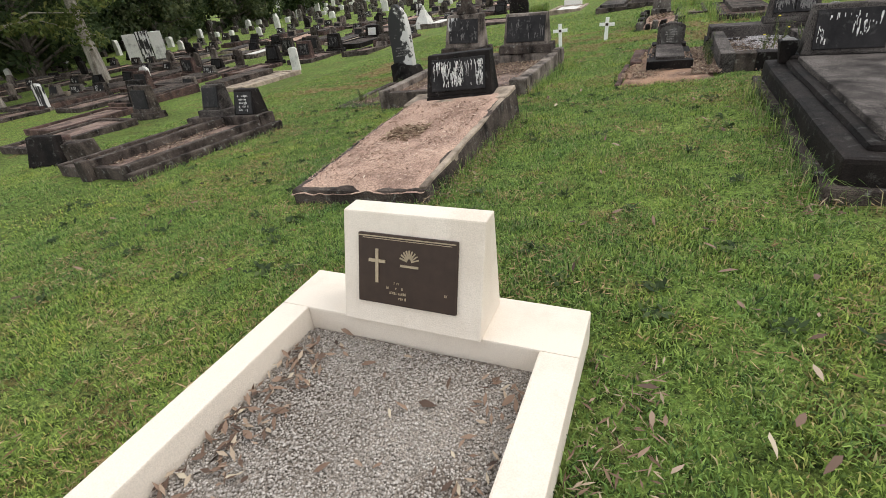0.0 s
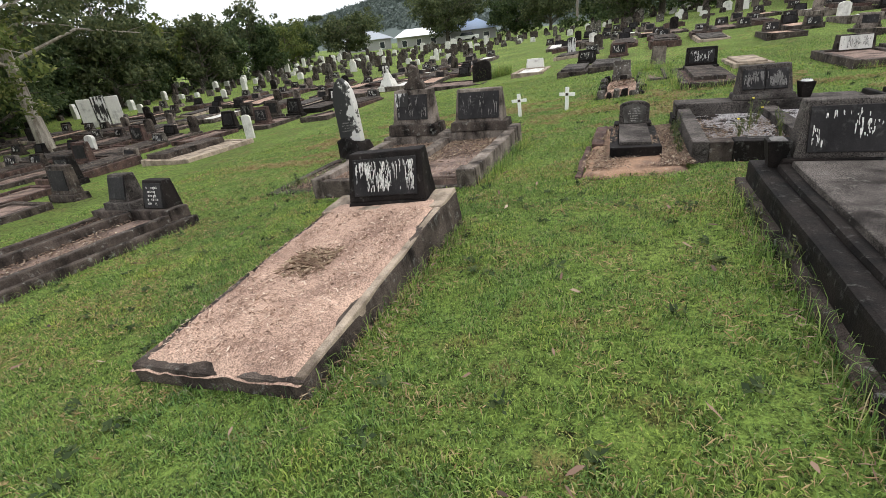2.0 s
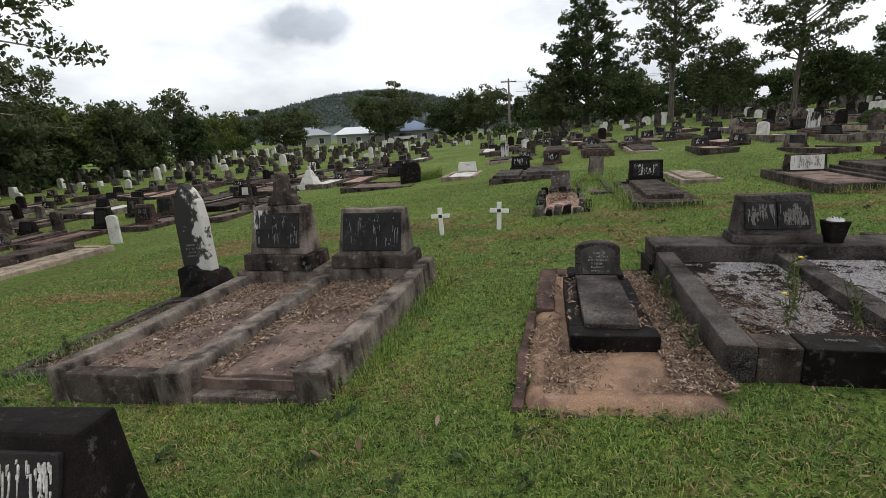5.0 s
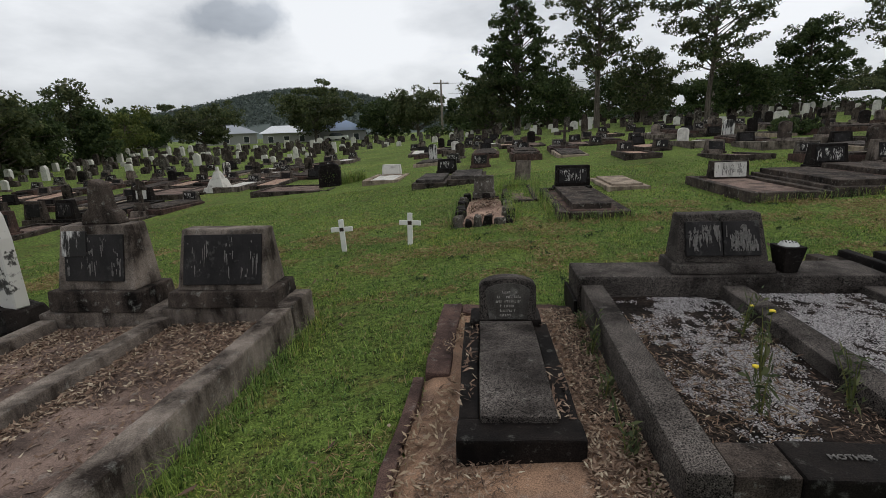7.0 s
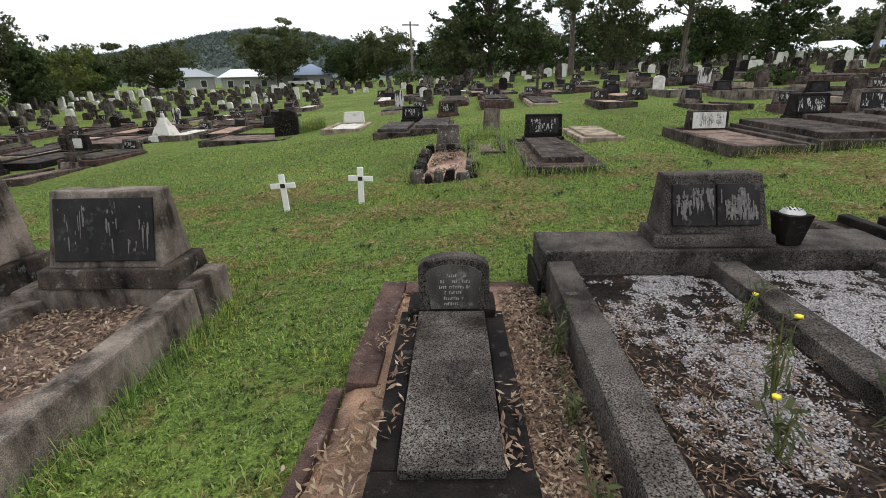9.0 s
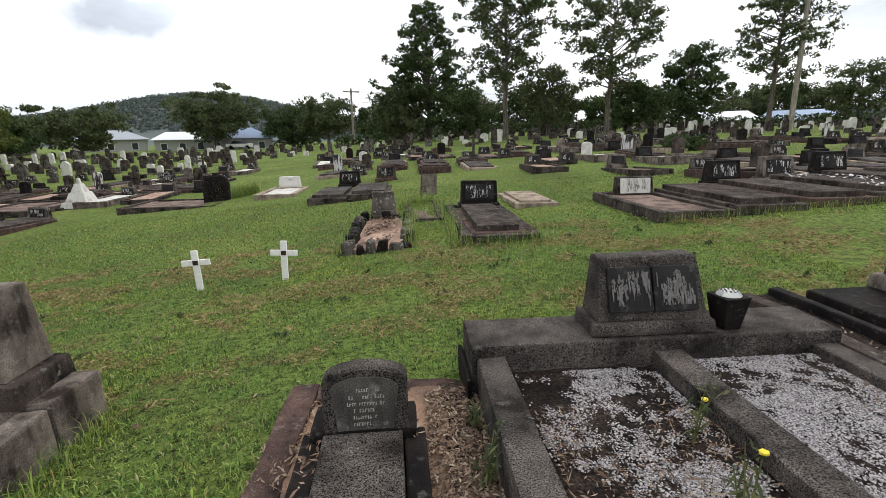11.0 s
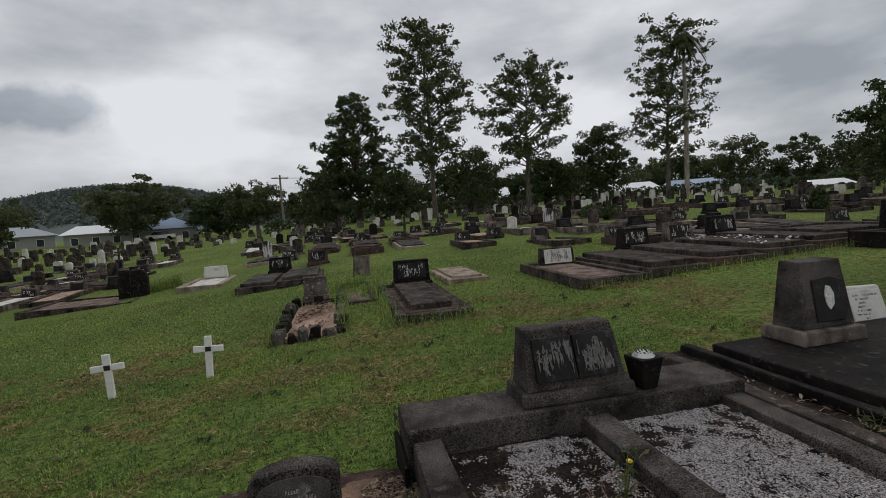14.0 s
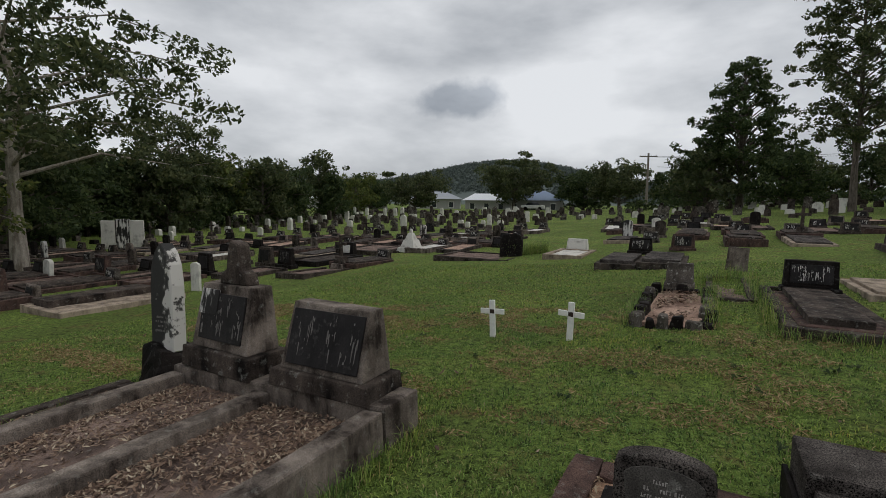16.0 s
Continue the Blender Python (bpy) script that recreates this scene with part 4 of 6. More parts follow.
# the black slab beyond it, the strip between, and what stands behind
def black_slab_grave():
    z = ground_z(4.0, 8.7)
    ob = thing("grave_slab", 4.15, 8.72, z, 2, "broad black mould-covered grave slab", "grave")
    part("slab", block(-0.95, 0.95, -1.1, 1.1, -0.3, 0.15, 0.02, 0.004, 4, 1), BLACK_STONE, ob)
    part("stain", block(-0.1, 0.16, 0.62, 0.86, 0.148, 0.1565, 0.0, 0.003, 2, 3), TAN_STONE, ob, "tan bare patch")
    part("plate", block(-0.42, -0.36, -0.78, -0.66, 0.14, 0.17, 0.004, 0), PALE_STONE, ob, "small pale name plate")
    part("footing", block(-1.02, 1.02, -1.16, 1.16, -0.3, 0.07, 0.02, 0.01, 4, 4), DARK_CONCRETE, ob)
    st = headstone(3.95, 9.6, z + 0.15, 0.50, 0.52, 0.28, 0.40, 0.18, 0.03, GRANITE, steps=[(0.60, 0.40, 0.11)], panel=None, seed=91, label="grey headstone with a black shield panel", step_mat=CONCRETE)
    pl = part("shield", sloped(outline_slab([(-0.13, 0.05), (0.14, 0.05), (0.16, 0.36), (0.05, 0.40), (-0.14, 0.38)], -0.014, 0.004, 0.006), 0.02, 0.11, -0.14, 0.63, -0.06), PANEL, st, "black shield panel")
    o = [(0.0, 0.14), (0.04, 0.18), (0.05, 0.26), (0.02, 0.32), (-0.02, 0.33), (-0.04, 0.26), (-0.03, 0.18)]
    part("emblem", sloped(outline_slab(o, -0.019, -0.012, 0), 0.02, 0.11, -0.14, 0.63, -0.06), INK_WHITE, pl, "white painted emblem")
    s = thing("grave_border", 2.95, 8.75, z, 1, "old crumbling concrete strip with leaf mould", "grave")
    part("border", block(0.06, 0.15, -1.1, 1.2, -0.3, 0.13, 0.02, 0.01, 5, 5), BLACK_STONE, s)
    part("border", block(-0.2, -0.08, -1.1, 1.2, -0.3, 0.09, 0.02, 0.01, 5, 6), DARK_CONCRETE, s)
    part("earth", block(-0.078, 0.058, -1.1, 1.2, -0.3, 0.06, 0, 0.008, 5, 7), SOIL, s)
    litter("leaf_litter", 2.7, 3.2, 7.6, 9.9, lambda x, y: land(x, y) + 0.1, 900, 0.03, LITTER, "dry leaves between the kerbs", 92, patchy(3, 1.6), 0.22)
    headstone(4.95, 9.98, None, 0.40, 0.36, 0.22, 0.38, 0.05, 0.05, PALE_STONE, steps=[(0.42, 0.3, 0.04)], panel=(0.88, 0.8), panel_mat=PALE_STONE, rows=7, ink=INK_GREY, drip=0, turn=-6, seed=93, label="small white marble book headstone")


black_slab_grave()


# the tall two-step grave at the start, and its neighbour
def stepped_grave(x, y0, y1, w, seed, label):
    z = ground_z(x, (y0 + y1) / 2)
    l = (y1 - y0) / 2
    ob = thing("grave_slab", x, (y0 + y1) / 2, z, 0, label, "grave", "graves with stepped black bases")
    part("footing", block(-w / 2 - 0.05, w / 2 + 0.05, -l - 0.06, l + 0.05, -0.3, 0.09, 0.02, 0.01, 4, seed), DARK_CONCRETE, ob)
    part("base", block(-w / 2, w / 2, -l, l, -0.3, 0.24, 0.03, 0.005, 4, seed + 1), BLACK_STONE, ob)
    part("upper_base", block(-w / 2 + 0.13, w / 2 - 0.13, -l + 0.13, l - 0.32, 0.2, 0.285, 0.03, 0.004, 4, seed + 2), BLACK_STONE, ob)
    part("ledger", block(-w / 2 + 0.2, w / 2 - 0.2, -l + 0.2, l - 0.4, 0.25, 0.325, 0.012, 0.003, 4, seed + 3), GRANITE, ob, "speckled grey ledger slab")
    headstone(x - 0.1, y1 - 0.16, z + 0.22, 0.66, 0.40, 0.24, 0.58, 0.13, 0.04, GRANITE, steps=[(0.82, 0.3, 0.09)], panel=(0.9, 0.8), rows=4, ink=INK_WHITE, drip=0.9, seed=seed, label="dark headstone with smeared white lettering", step_mat=BLACK_STONE)
    for s in (-1, 1):
        v = thing("grave_vase", x + s * 0.53, y1 - 0.2, z + 0.24, 0, "black tapered flower vase", "vase", "vases on the stepped graves")
        part("body", frustum(0.1, 0.1, 0.16, 0.16, 0.2, bevel=0.006, worn=0.001), BLACK_STONE, v)
        part("lid", frustum(0.11, 0.11, 0.07, 0.07, 0.015, 0.2, bevel=0.003, worn=0), INK_GREY, v)
    return ob


stepped_grave(1.54, 2.88, 5.78, 1.34, 101, "tall black stepped grave with a pebbled slab")
stepped_grave(2.97, 2.95, 5.8, 1.34, 111, "tall black stepped grave with a pebbled slab")


# the double grave down the slope
def slope_grave():
    z = ground_z(-6.55, 4.75)
    ob = thing("grave_surround", -6.71, 4.82, z, -7, "weathered double kerb with gravel, sunk into the slope", "grave", roll=-4)
    w, t = 0.95, 0.2
    for k, (a, b, q) in enumerate(((-w, -w + 0.14, t - 0.02), (-0.07, 0.09, t + 0.05), (w - 0.14, w, t))):
        part("kerb", block(a, b, -1.12, 1.0, -0.4, q, 0.02, 0.005, 4, k), DARK_CONCRETE, ob)
    part("footing", block(w + 0.003, w + 0.14, -1.16, 1.3, -0.4, t - 0.09, 0.02, 0.006, 4, 5), DARK_CONCRETE, ob)
    part("front_kerb", block(-w + 0.142, -0.072, -1.12, -1.0, -0.4, t - 0.04, 0.02, 0.005, 3, 6), DARK_CONCRETE, ob)
    part("front_kerb", block(0.092, w - 0.142, -1.12, -1.0, -0.4, t - 0.04, 0.02, 0.005, 3, 7), DARK_CONCRETE, ob)
    part("corner_post", block(-0.09, 0.11, -1.24, -1.122, -0.4, t + 0.07, 0.02, 0.004, 1, 8), DARK_CONCRETE, ob)
    part("plinth", block(-w, w, 1.002, 1.3, -0.4, t + 0.06, 0.02, 0.005, 4, 9), DARK_CONCRETE, ob)
    part("bed", block(-w + 0.142, -0.072, -0.998, 0.998, -0.4, t - 0.09, 0, 0.012, 5, 10), BROWN_BED, ob)
    part("bed", block(0.092, w - 0.142, -0.998, 0.998, -0.4, t - 0.08, 0, 0.012, 5, 11), BROWN_BED, ob)
    headstone(-6.83, 6.05, z + 0.22, 0.5, 0.38, 0.26, 0.44, 0.13, 0.04, GRANITE, steps=[(0.7, 0.36, 0.13)], panel=(0.9, 0.8), rows=0, seed=121, turn=-7, roll=-3, label="grey block headstone with a blank dark panel")
    headstone(-6.05, 5.96, z + 0.27, 0.54, 0.4, 0.26, 0.44, 0.14, 0.04, BLACK_STONE, panel=(0.9, 0.8), rows=5, ink=INK_WHITE, drip=0.3, seed=122, turn=-7, roll=-3, label="black headstone with white lettering")
    h = lambda x, y: z + t - 0.07 + (x + 6.71) * 0.07
    litter("leaf_litter", -7.7, -5.7, 3.8, 5.9, h, 6000, 0.02, LITTER, "fallen leaves inside the double kerb", 123, lambda x, y: patchy(4, 1.3)(x, y) * (abs((x + 6.71) * 0.9925 - (y - 4.82) * 0.122) < 0.8) * (abs((x + 6.71) * 0.122 + (y - 4.82) * 0.9925) < 0.98), 0.28)


slope_grave()


# two white wooden crosses in the aisle
def white_cross(x, y, turn, lean, up):
    ob = thing("grave_cross", x, y, ground_z(x, y) + up, turn, "white-painted wooden cross with a small dark plate", "cross", "white wooden crosses", roll=lean)
    part("post", block(-0.038, 0.038, -0.018, 0.018, -0.25, 0.44, 0.005, 0.001), WHITE_PAINT, ob)
    part("arm", block(-0.165, -0.0385, -0.016, 0.016, 0.255, 0.325, 0.005, 0.001), WHITE_PAINT, ob)
    part("arm", block(0.0385, 0.165, -0.016, 0.016, 0.255, 0.325, 0.005, 0.001), WHITE_PAINT, ob)
    part("plate", block(-0.031, 0.031, -0.025, -0.017, 0.262, 0.318, 0.002, 0), BRONZE, ob, "small dark name plate")


white_cross(-2.35, 12.42, 4, -2, 0.07)
white_cross(-1.33, 12.48, -3, 2, 0.05)


# ---- the graves across the aisle, one by one ----
def plot(x0, x1, y0, y1, height, mat, bed, seed, label, width=0.13, drop=0.05, group=""):
    return kerb_set(x0, x1, y0, y1, ground_z((x0 + x1) / 2, (y0 + y1) / 2) + height, mat, bed, width, drop, label, group, seed=seed)


def ledger(x0, x1, y0, y1, height, mat, top_mat, seed, label):
    cx, cy = (x0 + x1) / 2, (y0 + y1) / 2
    ob = thing("grave_slab", cx, cy, None, 0, label, "grave", "ledger graves across the aisle")
    w, l = (x1 - x0) / 2, (y1 - y0) / 2
    part("base", block(-w, w, -l, l, -0.3, height * 0.6, 0.02, 0.006, 2, seed), mat, ob)
    part("ledger", block(-w + 0.12, w - 0.12, -l + 0.14, l - 0.12, height * 0.3, height, 0.015, 0.004, 2, seed + 1), top_mat, ob)
    return ob


def rock_kerb(x0, x1, y0, y1):
    """Rough stones set round a bed."""
    rnd = random.Random(201)
    cx, cy = (x0 + x1) / 2, (y0 + y1) / 2
    ob = thing("grave_surround", cx, cy, None, 0, "rough mossy rock kerb round a leaf-strewn bed", "grave")
    w, l = (x1 - x0) / 2, (y1 - y0) / 2
    spots = []
    for side in (-1, 1):
        y = -l
        while y < l:
            size = rnd.uniform(0.17, 0.32)
            spots.append((side * w + rnd.uniform(-0.03, 0.03), y + size / 2, 0.2, size))
            y += size
        x = -w + 0.12
        while x < w - 0.12:
            size = rnd.uniform(0.14, 0.26)
            spots.append((x + size / 2, side * l + rnd.uniform(-0.03, 0.03), size, 0.19))
            x += size
    for k, (x, y, a, b) in enumerate(spots):
        part("stone", frustum(a, b, a * 0.75, b * 0.75, 0.12 + rnd.uniform(0.1, 0.2), -0.12, x, y, bevel=0.03, worn=0.022, cuts=1, seed=k), BLACK_STONE if rnd.random() < 0.6 else LICHENED, ob)
    part("bed", block(-w + 0.08, w - 0.08, -l + 0.08, l - 0.08, -0.3, 0.03, 0, 0.008, 5, 4), PINK_DIRT, ob)
    return ob


rock_kerb(-0.68, 0.2, 13.4, 16.25)
litter("leaf_litter", -0.55, 0.04, 13.5, 16.1, lambda x, y: land(x, y) + 0.07, 1300, 0.035, LITTER, "pale dry leaves inside the rock kerb", 202, patchy(3, 1.5), 0.35)
headstone(-0.28, 16.35, None, 0.46, 0.36, 0.22, 0.44, 0.2, 0, LICHENED, steps=[(0.52, 0.32, 0.2)], panel=None, rows=0, seed=203, step_mat=LICHENED, label="small block headstone blotched with pale lichen")
plot(0.98, 2.12, 13.25, 16.6, 0.13, DARK_CONCRETE, None, 204, "broken dark kerb round a ledger grave", 0.14)
ledger(1.12, 1.98, 13.4, 16.05, 0.22, RED_CONCRETE, DARK_CONCRETE, 205, "brown concrete ledger grave with a raised slab")
headstone(1.66, 16.35, ground_z(1.66, 16.35) + 0.1, 0.74, 0.44, 0.22, 0.72, 0.16, 0.02, BLACK_STONE, steps=[(0.84, 0.3, 0.08)], rows=4, ink=INK_WHITE, drip=0.4, seed=206, label="black headstone with bright white lettering")
plot(0.15, 0.9, 15.6, 18.4, 0.05, DARK_CONCRETE, BROWN_BED, 207, "sunken kerb with rank grass", 0.12)
headstone(0.75, 19.4, None, 0.44, 0.55, 0.14, 0.42, 0.12, 0, CONCRETE, panel=None, lean=-6, roll=4, seed=208, label="leaning grey concrete slab headstone")
ledger(2.4, 3.3, 16.2, 18.2, 0.12, TAN_STONE, TAN_STONE, 209, "tan concrete slab")
ledger(-2.5, -1.45, 19.7, 22.2, 0.22, DARK_CONCRETE, GRANITE, 210, "grey flat double slab")
ledger(-1.43, -0.3, 19.6, 22.1, 0.22, DARK_CONCRETE, GRANITE, 211, "grey flat double slab")
headstone(-1.75, 23.3, None, 0.72, 0.42, 0.22, 0.66, 0.16, 0.02, BLACK_STONE, steps=[(0.8, 0.3, 0.12)], rows=4, ink=INK_WHITE, drip=0.4, seed=212, label="dark headstone with white lettering")
headstone(-0.55, 24.0, None, 0.7, 0.44, 0.22, 0.62, 0.16, 0.02, RED_CONCRETE, steps=[(0.8, 0.3, 0.1)], rows=4, ink=INK_WHITE, seed=213, label="brown headstone with white lettering")
plot(-4.75, -3.45, 22.4, 24.9, 0.12, TAN_STONE, PALE_STONE, 214, "pale tan kerb with a white bed", 0.16)
headstone(-4.15, 24.9, ground_z(-4.15, 24.9) + 0.05, 0.8, 0.42, 0.24, 0.72, 0.2, 0.02, PALE_STONE, panel=(0.8, 0.7), panel_mat=PALE_STONE, rows=0, seed=215, label="white stone headstone on a pale kerb")
plot(-8.9, -5.9, 22.2, 24.4, 0.1, DARK_CONCRETE, BROWN_BED, 216, "wide low dark kerb with a bare bed", 0.13)
dk = thing("headstone", -6.33, 23.6, ground_z(-6.33, 23.6) - 0.12, 4, "tall rough black stone with a jagged top", "headstone", lean=-2)
part("stone", outline_slab([(-0.42, 0), (0.42, 0), (0.44, 0.7), (0.38, 0.92), (0.2, 1.0), (-0.05, 0.97), (-0.3, 0.93), (-0.4, 0.75)], -0.12, 0.12, 0.03), BLACK_STONE, dk)
plot(4.1, 5.35, 13.7, 16.5, 0.16, DARK_CONCRETE, BROWN_BED, 217, "crumbling dark kerb with a brown bed", 0.14)
headstone(4.9, 16.35, ground_z(4.9, 16.35) + 0.1, 0.78, 0.36, 0.24, 0.74, 0.18, 0.02, DARK_CONCRETE, panel=(0.86, 0.85), panel_mat=PALE_STONE, rows=5, ink=INK_GREY, seed=218, label="low dark headstone with a white marble face")
for k, x in enumerate((5.42, 6.72, 8.02, 9.32)):
    ledger(x, x + 1.22, 13.8 + 0.12 * k, 16.5 + 0.15 * k, 0.24, RED_CONCRETE if k % 2 else DARK_CONCRETE, DARK_CONCRETE, 220 + 2 * k, "long brown and black ledger grave")
for k, (x, y) in enumerate(((7.1, 16.8), (8.4, 16.9), (9.9, 17.2))):
    headstone(x, y, ground_z(x, y) + 0.1, 0.78, 0.44, 0.24, 0.7, 0.16, 0.03, BLACK_STONE if k != 1 else CONCRETE, steps=[(0.86, 0.32, 0.08)], rows=4, ink=INK_WHITE, drip=0.6, seed=230 + k, label="weathered headstone at the head of a ledger grave")
litter("white_pebbles_patch", 8.1, 9.1, 14.2, 16.5, lambda x, y: land(x, y) + 0.26, 260, 0.035, PEBBLES, "scattered pale chips on a ledger grave", 235, patchy(2, 1.2), 0.7, "stone chips")

# the black stepped plot to the right and its slanted stones
ob = thing("grave_slab", 8.1, 9.5, None, 0, "broad black stepped family plot", "grave")
part("footing", block(-1.65, 1.65, -1.25, 1.2, -0.3, 0.1, 0.03, 0.008, 4, 240), DARK_CONCRETE, ob)
part("base", block(-1.5, 1.5, -1.1, 1.15, -0.3, 0.22, 0.03, 0.006, 4, 241), BLACK_STONE, ob)
for k in (-1, 1):
    part("ledger", block(k * 0.72 - 0.6, k * 0.72 + 0.6, -0.95, 0.7, 0.18, 0.28, 0.02, 0.004, 3, 243 + k), DARK_CONCRETE, ob)
for x, w, h, s in ((7.6, 0.36, 0.44, 245), (8.3, 0.4, 0.42, 246), (9.0, 0.4, 0.42, 247)):
    headstone(x, 10.35, ground_z(8.1, 9.5) + 0.22, w, h, 0.34, w * 0.8, 0.12, 0.08, BLACK_STONE, rows=4, ink=INK_GREY, panel=(0.7, 0.6), seed=s, label="black slanted headstone on a family plot")
v = thing("grave_vase", 7.72, 10.2, ground_z(8.1, 9.5) + 0.22, 0, "black tapered flower vase", "vase")
part("body", frustum(0.16, 0.16, 0.24, 0.24, 0.26, bevel=0.01, worn=0.002), BLACK_STONE, v)
plot(9.9, 12.4, 11.6, 14.0, 0.25, BLACK_STONE, BROWN_BED, 250, "broad black kerb with a bare bed", 0.2)
plot(10.2, 12.6, 14.6, 16.6, 0.25, DARK_CONCRETE, DARK_CONCRETE, 251, "dark stepped concrete kerb plot", 0.2)
headstone(11.3, 14.1, None, 0.6, 0.6, 0.3, 0.5, 0.2, 0.03, BLACK_STONE, steps=[(0.8, 0.4, 0.2)], rows=0, seed=252, label="dark blank headstone on a base")

# the slope to the left
plot(-13.1, -11.3, 11.2, 13.9, 0.16, TAN_STONE, TAN_STONE, 260, "pale tan kerb with a dark head slab", 0.16, 0.04)
part_ob = thing("grave_slab", -12.6, 12.6, None, 0, "dark ledger slab on a tan kerb", "grave")
part("slab", block(-0.45, 0.3, -1.2, 1.1, -0.2, 0.3, 0.02, 0.006, 2, 262), DARK_CONCRETE, part_ob)
ws = thing("headstone", -12.2, 14.8, ground_z(-12.2, 14.8) - 0.05, 0, "plain upright white marble headstone", "headstone")
part("stone", outline_slab([(-0.18, -0.1), (0.18, -0.1), (0.18, 0.78), (0.12, 0.83), (0, 0.85), (-0.12, 0.83), (-0.18, 0.78)], -0.04, 0.04, 0.01), PALE_STONE, ws)
py = thing("pyramid_monument", -11.85, 25.3, None, 0, "white stepped pyramid monument", "monument")
for k, (a, b, z0, h) in enumerate(((1.0, 0.9, 0, 0.22), (0.75, 0.5, 0.22, 0.35), (0.42, 0.22, 0.57, 0.3), (0.14, 0.1, 0.87, 0.2))):
    part("tier", frustum(a, a, b, b, h, z0, bevel=0.02, worn=0.006), PALE_STONE, py)
plot(-14.9, -12.4, 23.6, 26.8, 0.2, DARK_CONCRETE, BROWN_BED, 264, "large dark kerb plot on the slope", 0.18)
headstone(-13.6, 22.9, None, 0.84, 0.55, 0.3, 0.7, 0.2, 0.03, BLACK_STONE, steps=[(0.95, 0.4, 0.1)], panel=(0.62, 0.6), panel_mat=PALE_STONE, rows=0, seed=265, label="black headstone with a white marble panel")
plot(-14.2, -12.6, 19.9, 22.7, 0.2, BLACK_STONE, DARK_CONCRETE, 266, "black kerb plot on the slope", 0.16)
for k, (x, y) in enumerate(((-13.5, 19.3), (-14.8, 19.5), (-13.7, 17.4), (-15.2, 17.2), (-16.5, 19.8), (-16.6, 12.0), (-13.4, 9.4), (-11.2, 7.9), (-18.2, 15.4))):
    headstone(x, y, None, 0.7, 0.6, 0.24, 0.56 + 0.05 * (k % 3), 0.16, 0.02, (BLACK_STONE, DARK_CONCRETE, RED_CONCRETE)[k % 3], steps=[(0.85, 0.36, 0.16)], rows=0 if k % 2 else 4, ink=INK_GREY, seed=270 + k, label="blackened headstone on a stepped base", group="blackened headstones on the slope")
for k, (x, y) in enumerate(((-13.5, 17.9), (-15.0, 15.8), (-16.6, 10.5), (-13.4, 7.9), (-11.4, 6.4), (-18.2, 13.8))):
    plot(x - 0.6, x + 0.6, y - 1.3, y + 0.9, 0.15, (DARK_CONCRETE, RED_CONCRETE)[k % 2], BROWN_BED, 280 + k, "dark kerb plot on the slope", group="dark kerb plots on the slope")
# tumbled stones beside the double grave on the slope
tm = thing("broken_monument", -8.7, 4.7, None, 20, "tumbled dark blocks of a broken monument", "monument")
part("block", frustum(0.5, 0.4, 0.42, 0.34, 0.3, bevel=0.03, worn=0.01, cuts=1, seed=3), DARK_CONCRETE, tm)
part("block", frustum(0.36, 0.3, 0.3, 0.3, 0.35, bevel=0.03, worn=0.01, cuts=1, seed=4, x=-0.5, y=0.2), RED_CONCRETE, tm)
part("slab", frustum(0.6, 0.16, 0.5, 0.14, 0.45, bevel=0.03, worn=0.01, cuts=1, seed=5, x=-0.4, y=-0.25, shift=0.15), BLACK_STONE, tm)
wl = thing("memorial_wall", -28.2, 21.4, None, 50, "tall whitewashed memorial wall of stained panels", "wall")
for k in range(3):
    part("panel", block(-1.02 + k * 0.68, -0.36 + k * 0.68, -0.1, 0.1, -0.2, 1.55 + 0.08 * (k % 2), 0.02, 0.008, 2, 290 + k), MARBLE if k == 1 else PALE_STONE, wl)


